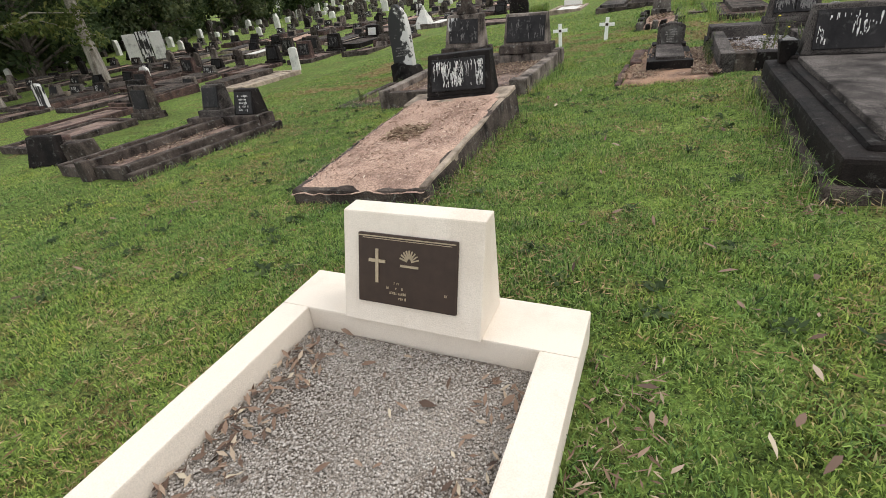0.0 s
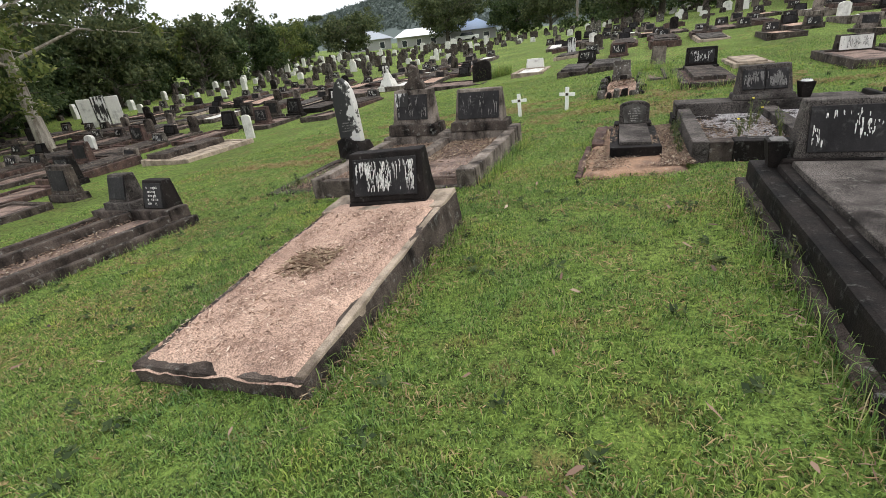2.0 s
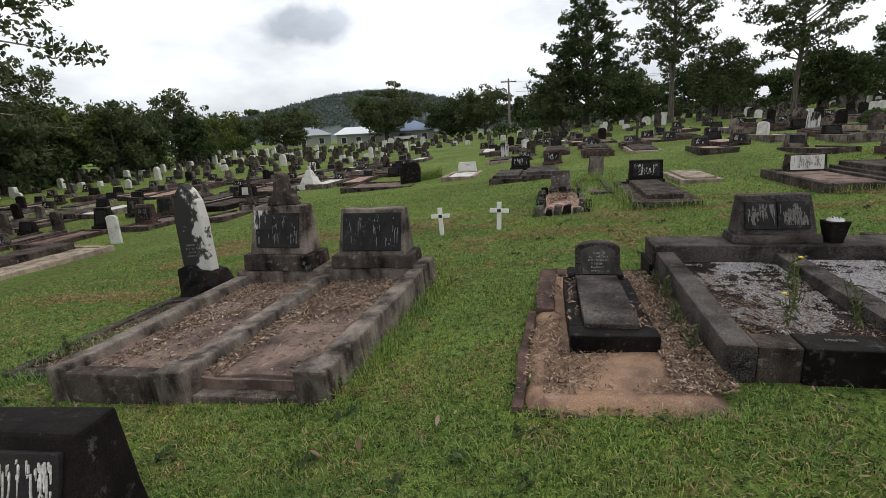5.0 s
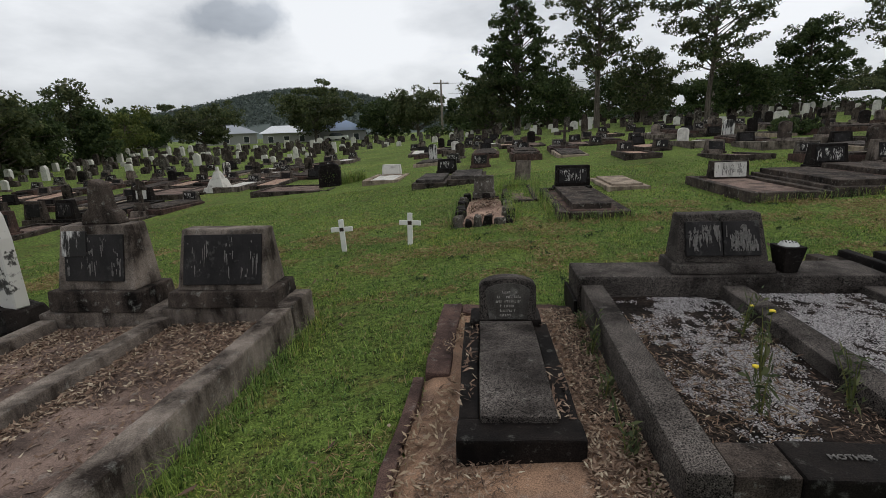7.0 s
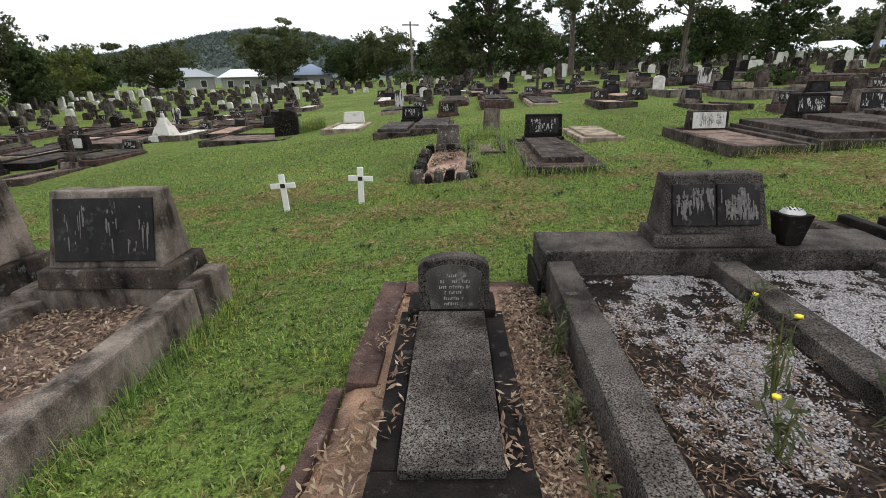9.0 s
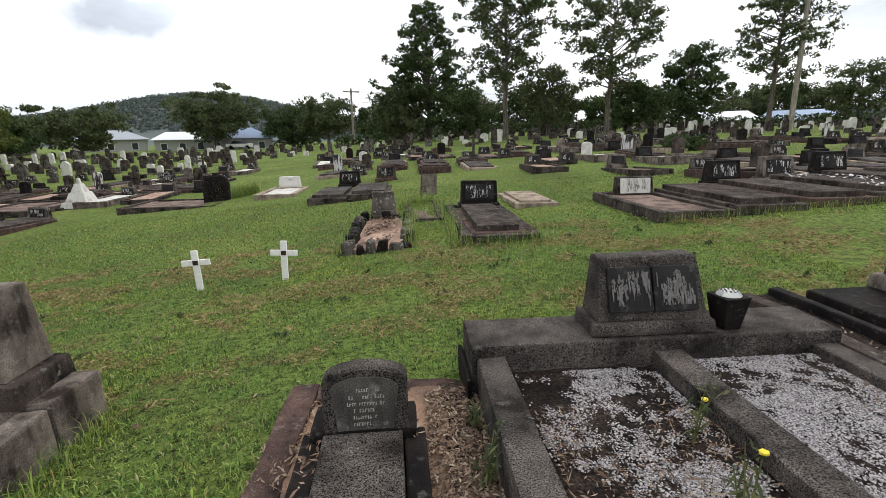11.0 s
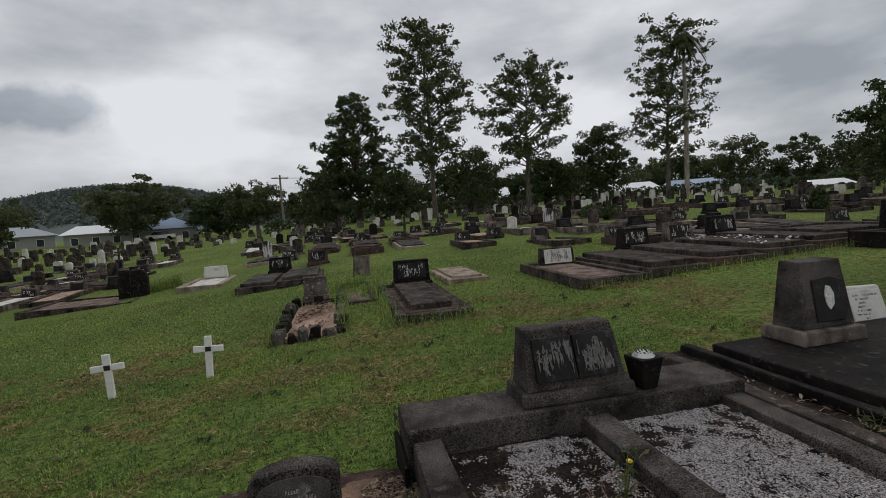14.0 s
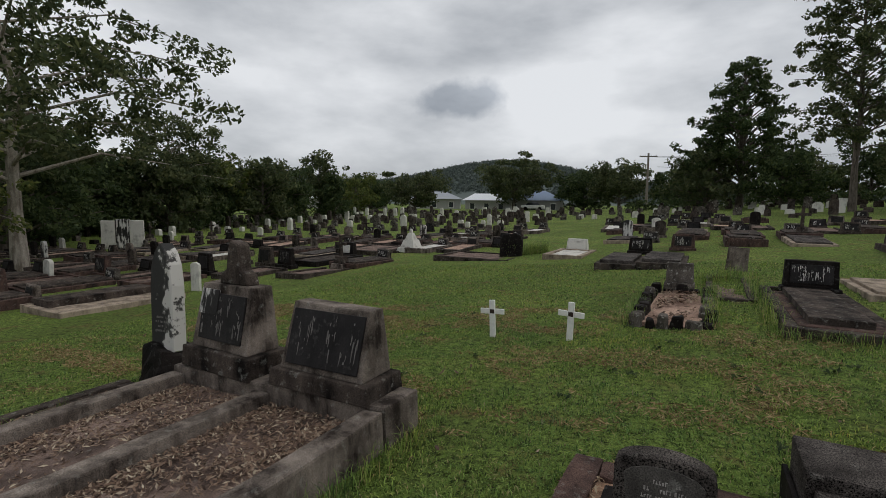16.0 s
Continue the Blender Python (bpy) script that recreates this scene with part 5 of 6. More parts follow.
# ---- the wide field of graves ----
def template(kind, k):
    """One sample of each kind of far headstone, later copied over the field."""
    mats = (BLACK_STONE, DARK_CONCRETE, CONCRETE, LICHENED)
    g = "headstones across the field"
    if kind == "desk":
        return headstone(0, 0, 0, 0.62, 0.36, 0.22, 0.55, 0.13, 0.03, mats[k % 4], steps=[(0.7, 0.3, 0.1)], rows=3 if k % 2 else 0, ink=INK_WHITE, drip=0.5, seed=300 + k, label="weathered desk-shaped headstone on a low base", group=g)
    ob = thing("headstone", 0, 0, 0, 0, {"tablet": "upright tablet headstone with a rounded top", "cross": "stone cross on a stepped base", "obelisk": "pale slender obelisk on a plinth", "block": "low square stone block"}[kind], "headstone", g)
    m = (PALE_STONE, DARK_CONCRETE, MARBLE, CONCRETE, BLACK_STONE)[k % 5]
    if kind == "tablet":
        part("base", frustum(0.6, 0.3, 0.56, 0.26, 0.16, -0.05, worn=0.004), CONCRETE, ob)
        h = 0.42 + 0.1 * (k % 3)
        part("stone", outline_slab([(-0.22, 0), (0.22, 0), (0.22, h)] + [(0.22 * math.cos(a), h + 0.13 * math.sin(a)) for a in np.linspace(0.4, math.pi - 0.4, 6)] + [(-0.22, h)], -0.07, 0.07, 0.01), m, ob).location = (0, 0, 0.11)
    elif kind == "cross":
        part("base", frustum(0.6, 0.6, 0.5, 0.5, 0.25, -0.05, worn=0.005), CONCRETE, ob)
        part("plinth", frustum(0.4, 0.4, 0.3, 0.3, 0.25, 0.2, worn=0.004), m, ob)
        part("cross", outline_slab([(-0.06, 0), (0.06, 0), (0.05, 0.4), (0.24, 0.4), (0.24, 0.5), (0.05, 0.5), (0.05, 0.75), (-0.05, 0.75), (-0.05, 0.5), (-0.24, 0.5), (-0.24, 0.4), (-0.05, 0.4)], -0.05, 0.05, 0.01), m, ob).location = (0, 0, 0.45)
    elif kind == "obelisk":
        part("base", frustum(0.7, 0.7, 0.62, 0.62, 0.3, -0.05, worn=0.005), m, ob)
        part("plinth", frustum(0.46, 0.46, 0.4, 0.4, 0.4, 0.25, worn=0.004), m, ob)
        part("shaft", frustum(0.28, 0.28, 0.14, 0.14, 1.0, 0.65, worn=0.003), m, ob)
        part("tip", frustum(0.14, 0.14, 0.02, 0.02, 0.14, 1.65, bevel=0, worn=0), m, ob)
    else:
        part("block", frustum(0.5, 0.36, 0.44, 0.3, 0.3, -0.05, worn=0.008), m, ob)
    return ob


def surround_template(k):
    mats = (DARK_CONCRETE, RED_CONCRETE, CONCRETE, TAN_STONE)
    ob = thing("grave_surround", 0, 0, 0, 0, "weathered concrete kerb round a bare bed", "grave", "kerbed graves across the field")
    m, w, l, t = mats[k % 4], 0.6, 1.15, 0.12 + 0.05 * (k % 3)
    part("kerb", block(-w, -w + 0.13, -l, l, -0.3, t, 0.015, 0.006, 1, k), m, ob)
    part("kerb", block(w - 0.13, w, -l, l, -0.3, t, 0.015, 0.006, 1, k + 1), m, ob)
    part("kerb", block(-w + 0.131, w - 0.131, -l, -l + 0.13, -0.3, t - 0.005, 0.015, 0.006, 1, k + 2), m, ob)
    if k % 2:
        part("slab", block(-w + 0.131, w - 0.131, -l + 0.131, l, -0.3, t + 0.05, 0.015, 0.006, 1, k + 3), (DARK_CONCRETE, GRANITE)[k // 2 % 2], ob)
    else:
        part("bed", block(-w + 0.131, w - 0.131, -l + 0.131, l, -0.3, t - 0.05, 0, 0.01, 2, k + 3), (BROWN_BED, PALE_STONE, PINK_DIRT)[k // 2 % 3], ob)
    return ob


def build_field():
    rnd = random.Random(77)
    heads = [template("desk", k) for k in range(6)] + [template("tablet", k) for k in range(5)] + [template("cross", k) for k in range(3)] + [template("obelisk", 0), template("block", 1), template("block", 4)]
    weights = [5, 7, 4, 4, 5, 6, 1.2, 3, 1.2, 3, 2, 0.6, 1.6, 0.7, 0.12, 3, 3]
    beds = [surround_template(k) for k in range(6)]
    used, used_beds, far = set(), set(), []
    taken = [(o.location.x, o.location.y) for o in scene.objects if o.parent is None and o.name.split(".")[0] in ("headstone", "grave_slab", "grave_surround", "pyramid_monument") and o.location.length > 0.01]

    def put(pool, done, k, x, y, turn):
        m = Matrix.Translation((x, y, ground_z(x, y))) @ Euler((radians(rnd.gauss(0, 1.5)), radians(rnd.gauss(0, 1.5)), radians(turn))).to_matrix().to_4x4()
        if k in done:
            copy_thing(pool[k], m)
        else:
            done.add(k)
            pool[k].matrix_basis = m

    def open_lane(x, y):
        mid = -3.2 - (y - 17) * 0.2
        return abs(x - mid) < 1.6 + 0.01 * y and y < 52

    spots = []
    for row in range(24):
        y = 9.5 + row * 2.55
        x = -50.0
        while x < 48:
            x += rnd.uniform(1.25, 1.9)
            yy = y + rnd.uniform(-0.25, 0.25)
            d = math.hypot(x, yy - 6.5)
            if x > -11 and yy < 18.5 and x < 10.0 or x >= 10 and yy < 10 + (x < 14) * 7 or open_lane(x, yy):
                continue
            if x > -11 and x < 4 and yy < 25 or x < -11 and yy < 10 and rnd.random() < 0.5:
                continue
            if any((x - a) ** 2 + (yy - b) ** 2 < 2.2 for a, b in taken):
                continue
            keep = 0.9 if x < -10 else 0.6
            if rnd.random() < keep and math.atan2(-x, yy - 5) < 1.35:
                spots.append((d, x, yy))
    spots.sort()
    for i, (d, x, y) in enumerate(spots):
        if i < 300:
            k = rnd.choices(range(len(heads)), weights)[0]
            put(heads, used, k, x, y, rnd.gauss(0, 4))
            if d < 34 and rnd.random() < 0.75:
                put(beds, used_beds, rnd.randrange(len(beds)), x, y - 1.35, rnd.gauss(0, 1.5))
        else:
            far.append((x, y))
    for pool, done in ((heads, used), (beds, used_beds)):
        for k, ob in enumerate(pool):
            if k not in done:
                x, y = far.pop()
                ob.location = (x, y, ground_z(x, y))
    # the farthest rows
    for name, mat, share in (("distant_headstones_dark", DARK_CONCRETE, 0.45), ("distant_headstones_grey", LICHENED, 0.55), ("distant_headstones_pale", PALE_STONE, 1.0)):
        bm = bmesh.new()
        rest = []
        for x, y in far:
            if rnd.random() > share:
                rest.append((x, y))
                continue
            z, w, h = ground_z(x, y), rnd.uniform(0.35, 0.65), rnd.choice((0.35, 0.45, 0.55, 0.7, 1.0))
            v = [[bm.verts.new((x + sx * ww / 2, y + sy * 0.12, zz)) for sx, sy in ((-1, -1), (1, -1), (1, 1), (-1, 1))] for ww, zz in ((w, z - 0.1), (w * 0.95, z + h * 0.8), (w * rnd.uniform(0.2, 0.8), z + h))]
            for a, b in ((0, 1), (1, 2)):
                for i in range(4):
                    bm.faces.new((v[a][i], v[a][(i + 1) % 4], v[b][(i + 1) % 4], v[b][i]))
            bm.faces.new(v[2])
        tagged(part("distant_headstones", bm, mat), "rows of small distant headstones", "headstones", kind="stuff")
        far = rest


build_field()


# ---- houses, pole and wires beyond ----
def house(x, y, w, d, h, roof, turn, hip=0.3):
    ob = thing("house", x, y, None, turn, "low weatherboard house with a sheet-metal roof", "house", "houses beyond the cemetery")
    part("wall", block(-w / 2, w / 2, -d / 2, d / 2, -1.0, h, 0.02, 0), WALL_PALE, ob)
    bm = bmesh.new()
    e = 0.6
    c = [bm.verts.new(p) for p in ((-w / 2 - e, -d / 2 - e, h), (w / 2 + e, -d / 2 - e, h), (w / 2 + e, d / 2 + e, h), (-w / 2 - e, d / 2 + e, h), (-w / 2 + w * hip, 0, h + d * 0.22), (w / 2 - w * hip, 0, h + d * 0.22))]
    for f in ((3, 2, 1, 0), (0, 1, 5, 4), (2, 3, 4, 5), (1, 2, 5), (3, 0, 4)):
        bm.faces.new([c[i] for i in f])
    part("roof", bm, roof, ob)
    n = max(2, int(w / 2.6))
    for k in range(n):
        cx = -w / 2 + w * (k + 0.5) / n
        win = part("window", block(cx - 0.5, cx + 0.5, -d / 2 - 0.05, -d / 2 - 0.01, h - 1.7, h - 0.5, 0.01, 0), WHITE_PAINT, ob)
        part("pane", block(cx - 0.42, cx + 0.42, -d / 2 - 0.06, -d / 2 - 0.045, h - 1.62, h - 0.58, 0, 0), GLASS_DARK, win)
    return ob


for a in ((-60.9, 84.9, 9, 7, 1.8, ROOF_WHITE, 35, 0.3), (-48.8, 92.7, 10, 7, 1.9, ROOF_GREY, 25, 0.3), (-37.8, 93.5, 8, 6, 1.7, ROOF_WHITE, 22, 0.2), (-27.8, 92.4, 10, 8, 1.7, ROOF_BLUE, 15, 0.32), (-71.0, 79.0, 9, 7, 1.8, ROOF_WHITE, 40, 0.25),
          (9.7, 91.8, 9, 7, 1.6, ROOF_WHITE, -5, 0.3), (43.5, 75.1, 11, 6, 0.7, ROOF_WHITE, -32, 0.1), (53.4, 70.9, 9, 6, 0.7, ROOF_BLUE, -35, 0.1), (47.9, 46.0, 3.6, 2.6, 0.3, ROOF_WHITE, -45, 0.1), (67.0, 48.5, 8, 5, 1.2, ROOF_GREY, -55, 0.2)):
    house(*a)


def car(x, y, turn):
    ob = thing("car", x, y, None, turn, "small white parked car beside a house", "car")
    bm = frustum(3.9, 1.6, 3.8, 1.5, 0.55, 0.3, bevel=0.1, worn=0)
    part("body", bm, WHITE_PAINT, ob)
    part("cabin", frustum(2.4, 1.45, 1.6, 1.25, 0.5, 0.84, bevel=0.06, worn=0), GLASS_DARK, ob)
    for sx in (-1.2, 1.2):
        for sy in (-0.72, 0.72):
            w = bmesh.new()
            bmesh.ops.create_cone(w, cap_ends=True, segments=14, radius1=0.31, radius2=0.31, depth=0.2, matrix=Matrix.Translation((sx, sy, 0.31)) @ Matrix.Rotation(radians(90), 4, "X"))
            part("wheel", w, BLACK_STONE, ob)


car(-26, 86, 10)


def power_pole(x, y, h):
    ob = thing("power_pole", x, y, None, 15, "grey timber power pole with a cross-arm", "power pole")
    part("pole", tube(bmesh.new(), [(0, 0, -0.5), (0, 0, h)], [0.17, 0.12], 8), WOOD, ob)
    part("crossarm", block(-1.1, 1.1, -0.06, 0.06, h - 0.5, h - 0.36, 0.01, 0), WOOD, ob)
    for k in (-1.0, -0.4, 0.4, 1.0):
        part("insulator", frustum(0.08, 0.08, 0.06, 0.06, 0.16, h - 0.36, x=k, bevel=0.01, worn=0), WHITE_PAINT, ob)


power_pole(-7.2, 76.1, 7.4)
power_pole(30, 78, 7.4)
for k, (dx, z0) in enumerate(((-1.0, 7.1), (0.4, 6.9), (1.0, 5.6))):
    pts = [(-7.2 + dx + 38.5 * i / 14, 76.1 + 2.1 * i / 14, ground_z(-7.2, 76.1) + z0 + 0.6 * i / 14 - 3.2 * (i / 14) * (1 - i / 14)) for i in range(15)]
    tagged(part("power_line", tube(bmesh.new(), pts, [0.018] * 15, 4), BLACK_STONE), "thin dark overhead power cable", "cable", "overhead power cables")


# ---- the wooded hill ----
def build_hill():
    rng = np.random.default_rng(12)

    def height(x, y):
        """A ridge about 620 m off, whose height follows the bearing."""
        r, az = np.hypot(x, y), np.degrees(np.arctan2(x, y))
        rise = 1.2 + 3.6 * np.exp(-((az + 21) / 13.5) ** 2) + 2.2 * np.exp(-((az + 49) / 9) ** 2) + 0.7 * np.exp(-((az - 44) / 14) ** 2)
        return 620 * np.tan(np.radians(rise)) * np.exp(-((r - 620) / 210) ** 2) - 4

    xs, ys = np.linspace(-900, 950, 75), np.linspace(260, 900, 34)
    gx, gy = np.meshgrid(xs, ys)
    gz = height(gx, gy) + rng.normal(0, 1.2, gx.shape)
    i = (np.arange(33)[:, None] * 75 + np.arange(74)).ravel()
    tagged(part("backdrop_hill", (np.stack([gx, gy, gz], -1).reshape(-1, 3), np.stack([i, i + 1, i + 76, i + 75], 1)), HAZED_WOODS), "low wooded hill with distance haze painted into its grey-green", "hill", kind="structure")
    n = 9000
    a, r = np.radians(rng.uniform(-75, 62, n)), 350 + 330 * rng.uniform(0, 1, n) ** 0.8
    c = np.column_stack([r * np.sin(a), r * np.cos(a), np.zeros(n)])
    c[:, 2] = height(c[:, 0], c[:, 1]) + 2
    c = c[c[:, 2] > 3]
    tagged(part("hill_woods", leaf_cloud(rng, c, rng.uniform(2.4, 5.6, len(c)), 46, 0.9, 0.85), HAZED_WOODS), "dense distant woodland on the hill", "woodland", kind="stuff")


build_hill()


# ---- trees ----
def crown_tree(x, y, h, spread, shape, leaf_mat, bark, limbs, per, size, clump, seed, label, trunk=0.32, clear=0.25, droop=0.0, bend=0.0, name="tree", top_flat=0.7, inner=0.35):
    """A tapered trunk with limbs, and a crown of leaf clumps strung along them; shape gives the crown's half-width at a height from 0 to 1."""
    if size > 0.2:
        size, per = size * 0.62, int(per * 2.1)
    rng = np.random.default_rng(seed)
    ob = thing(name, x, y, None, float(rng.uniform(0, 360)), label, "tree")
    bm = bmesh.new()
    wob = rng.normal(0, 0.02 * h, (6, 2))
    pts = [(bend * (k / 5) ** 2 + wob[k, 0] * k / 5, wob[k, 1] * k / 5, -0.3 + (h * 0.97 + 0.3) * k / 5) for k in range(6)]
    tube(bm, pts, [trunk * 0.68 * (1.35, 0.95, 0.8, 0.6, 0.35, 0.08)[k] for k in range(6)], 9)
    cents, rads = [], []
    for k in range(limbs):
        f = clear + (1 - clear) * (k + rng.uniform(0, 1)) / limbs
        base = Vector(pts[min(int(f * 5), 4)]).lerp(Vector(pts[min(int(f * 5) + 1, 5)]), f * 5 % 1)
        a = k * 2.4 + rng.uniform(-0.5, 0.5)
        r = spread * shape((f - clear) / (1 - clear)) * rng.uniform(0.65, 1.1)
        rise = r * rng.uniform(0.1, 0.5) - droop * r
        tip = base + Vector((math.cos(a) * r, math.sin(a) * r, rise))
        mid = base.lerp(tip, 0.5) + Vector((0, 0, 0.12 * r))
        t = max(trunk * 0.32 * (1 - f * 0.7), 0.025)
        tube(bm, [base, mid, tip], [t, t * 0.6, t * 0.2], 5)
        steps = max(2, int(r / clump * 0.9))
        for s in range(steps):
            u = inner + (1.05 - inner) * (s + rng.uniform(0, 1)) / steps
            p = base.lerp(tip, min(u, 1.05)) + Vector(rng.normal(0, clump * 0.4, 3)) + Vector((0, 0, 0.12 * r * (1 - abs(2 * u - 1))))
            cents.append(p), rads.append(clump * rng.uniform(0.55, 1.15))
    if top_flat >= 0.7:
        cents.append(Vector(pts[5])), rads.append(clump)
    part("trunk", bm, bark, ob)
    part("crown", leaf_cloud(rng, np.array(cents), np.array(rads), per, size, top_flat), leaf_mat, ob)
    return ob


cone = lambda f: max(0.12, 1 - f * 0.85)
oval = lambda f: 0.25 + 0.85 * math.sin(math.pi * min(f * 0.85 + 0.12, 1))
dome = lambda f: 0.55 + 0.5 * math.sin(math.pi * (0.25 + 0.65 * f))
flat_top = lambda f: 0.6 + 0.5 * f
tall = lambda f: 0.55 + 0.45 * math.sin(math.pi * min(f * 0.9 + 0.1, 1))

crown_tree(2.8, 64.6, 14.6, 6.4, cone, LEAF_DARK, BARK, 130, 34, 0.15, 0.5, 1, "dark open-branched conifer with upswept tufted limbs", 0.45, 0.1, droop=-0.3, inner=0.6)
crown_tree(8.9, 49.8, 17.0, 4.4, tall, LEAF_GUM, BARK, 98, 39, 0.13, 0.52, 2, "tall feathery silky oak with airy foliage", 0.3, 0.25)
crown_tree(17.7, 49.2, 13.5, 4.6, tall, LEAF_GUM, BARK, 80, 35, 0.13, 0.52, 3, "tall airy tree with pale branches", 0.28, 0.3)
crown_tree(31.6, 60.4, 8.4, 3.2, oval, LEAF_DARK, BARK, 46, 52, 0.26, 0.85, 4, "dense dark tree with a rounded crown", 0.35, 0.1)
crown_tree(32.9, 49.7, 16.9, 4.3, tall, LEAF_GUM, BARK, 84, 34, 0.13, 0.52, 5, "tall slim open-crowned tree", 0.28, 0.25, bend=1.0)
crown_tree(52.2, 60.9, 6.0, 4.2, dome, LEAF_GUM, BARK, 26, 45, 0.26, 0.9, 6, "low bushy green tree", 0.25, 0.1)
crown_tree(59.2, 58.7, 5.5, 3.2, dome, LEAF_DARK, BARK, 22, 45, 0.26, 0.8, 7, "low dark bushy tree", 0.25, 0.1)
crown_tree(46.7, 38.0, 7.5, 3.8, dome, LEAF_DARK, BARK, 40, 46, 0.26, 0.95, 8, "dark spreading fig tree", 0.5, 0.2)
crown_tree(48.2, 36.9, 12.4, 2.6, tall, LEAF_GUM, PALE_BARK, 40, 44, 0.14, 0.6, 9, "tall slender gum tree", 0.26, 0.35)
crown_tree(42.5, 27.6, 9.0, 4.7, dome, LEAF_GUM, PALE_BARK, 46, 60, 0.13, 0.8, 10, "pale-barked gum with a broad airy crown", 0.42, 0.3)
crown_tree(43.8, 19.0, 8.6, 4.4, dome, LEAF_DARK, BARK, 50, 46, 0.28, 1.0, 11, "dense dark shady tree at the edge", 0.5, 0.12)
crown_tree(46.7, 13.9, 10.5, 5.0, dome, LEAF_DARK, BARK, 50, 46, 0.28, 1.0, 12, "dense dark shady tree at the edge", 0.5, 0.12)
crown_tree(14.2, 55.2, 6.0, 3.2, oval, LEAF_GUM, BARK, 38, 34, 0.22, 0.75, 13, "mid-sized leafy tree between taller ones", 0.3, 0.15)
crown_tree(23.6, 57.5, 4.6, 3.2, oval, LEAF_DARK, BARK, 36, 40, 0.24, 0.8, 14, "mid-sized dark leafy tree", 0.3, 0.12)
crown_tree(5.9, 59.9, 4.7, 3.2, dome, LEAF_DARK, BARK, 34, 46, 0.26, 0.9, 15, "dark shrubby tree under a conifer", 0.3, 0.08)
crown_tree(-0.2, 62.5, 5.3, 3.6, dome, LEAF_GUM, BARK, 34, 46, 0.26, 0.9, 16, "broad leafy green tree", 0.35, 0.08)
crown_tree(-23.1, 14.9, 12.6, 6.6, dome, LEAF_GUM, PALE_BARK, 40, 85, 0.12, 0.8, 17, "tall gum with a wide drooping crown", 0.36, 0.28, droop=0.15, bend=-0.5)
crown_tree(-21.5, 9.9, 7.6, 4.4, dome, LEAF_BRIGHT, PALE_BARK, 36, 80, 0.09, 0.65, 18, "slim yellow-green gum sapling leaning aside", 0.2, 0.25, droop=0.25, bend=-1.5)
crown_tree(-29.0, 9.9, 10.5, 5.4, dome, LEAF_GUM, PALE_BARK, 34, 80, 0.1, 0.75, 19, "tall gum tree with grey foliage", 0.34, 0.25, droop=0.1)
crown_tree(-33.3, 18.0, 6.6, 5.0, dome, LEAF_DARK, BARK, 40, 46, 0.24, 0.95, 20, "dark bushy tree under gums", 0.36, 0.06)
crown_tree(-37.9, 30.4, 8.2, 4.0, dome, LEAF_GUM, PALE_BARK, 46, 60, 0.14, 0.8, 21, "airy gum with clumped foliage", 0.34, 0.25)
crown_tree(-40.1, 36.1, 5.8, 3.4, dome, LEAF_BRIGHT, PALE_BARK, 36, 40, 0.2, 0.75, 22, "light green leafy tree", 0.3, 0.2)
crown_tree(-40.7, 43.2, 5.8, 2.6, oval, LEAF_DARK, BARK, 36, 50, 0.24, 0.8, 23, "tall dark green tree in the belt", 0.3, 0.06)
crown_tree(-41.4, 51.1, 7.3, 2.5, oval, LEAF_GUM, BARK, 32, 40, 0.24, 0.75, 24, "narrow upright gum tree", 0.3, 0.3)
crown_tree(-38.1, 50.0, 4.9, 2.0, cone, LEAF_DARK, BARK, 34, 50, 0.22, 0.7, 25, "dark narrow upright cypress tree", 0.25, 0.03)
crown_tree(-40.9, 52.1, 5.0, 2.1, cone, LEAF_DARK, BARK, 34, 50, 0.22, 0.7, 26, "dark narrow upright cypress tree", 0.25, 0.03)
crown_tree(-39.6, 70.0, 3.8, 5.4, flat_top, LEAF_GUM, BARK, 42, 44, 0.28, 1.0, 27, "broad flat-topped poinciana tree", 0.35, 0.25, top_flat=0.5)
crown_tree(-28.9, 84.4, 5.7, 6.8, flat_top, LEAF_GUM, BARK, 48, 46, 0.32, 1.2, 28, "broad flat-topped poinciana tree", 0.4, 0.25, top_flat=0.5)
crown_tree(-12.1, 85.6, 6.2, 4.6, dome, LEAF_GUM, BARK, 40, 46, 0.3, 1.1, 29, "round leafy tree beyond the graves", 0.35, 0.15)
crown_tree(-19.1, 92.3, 4.9, 5.2, dome, LEAF_DARK, BARK, 40, 50, 0.34, 1.2, 30, "dense dark leafy tree beyond the graves", 0.35, 0.05)
crown_tree(-3.4, 88.1, 3.6, 5.0, dome, LEAF_DARK, BARK, 36, 50, 0.34, 1.2, 31, "dense dark leafy tree beyond the graves", 0.35, 0.03)
crown_tree(-55.0, 78.8, 4.1, 5.0, dome, LEAF_DARK, BARK, 36, 50, 0.34, 1.1, 32, "dense dark leafy tree beyond the graves", 0.35, 0.05)
crown_tree(-45.2, 62.6, 4.5, 3.4, dome, LEAF_BRIGHT, BARK, 26, 46, 0.26, 0.9, 33, "low yellow-green bushy tree", 0.25, 0.05)
for k in range(9):
    crown_tree(-37.5 - 1.6 * (k % 3), 20.5 + 3.1 * k, 4.4 + 0.4 * (k * 7 % 4), 3.0, dome, LEAF_DARK if k % 3 else LEAF_GUM, BARK, 30, 50, 0.26, 0.95, 40 + k, "dense dark tree in the boundary belt", 0.28, 0.03)
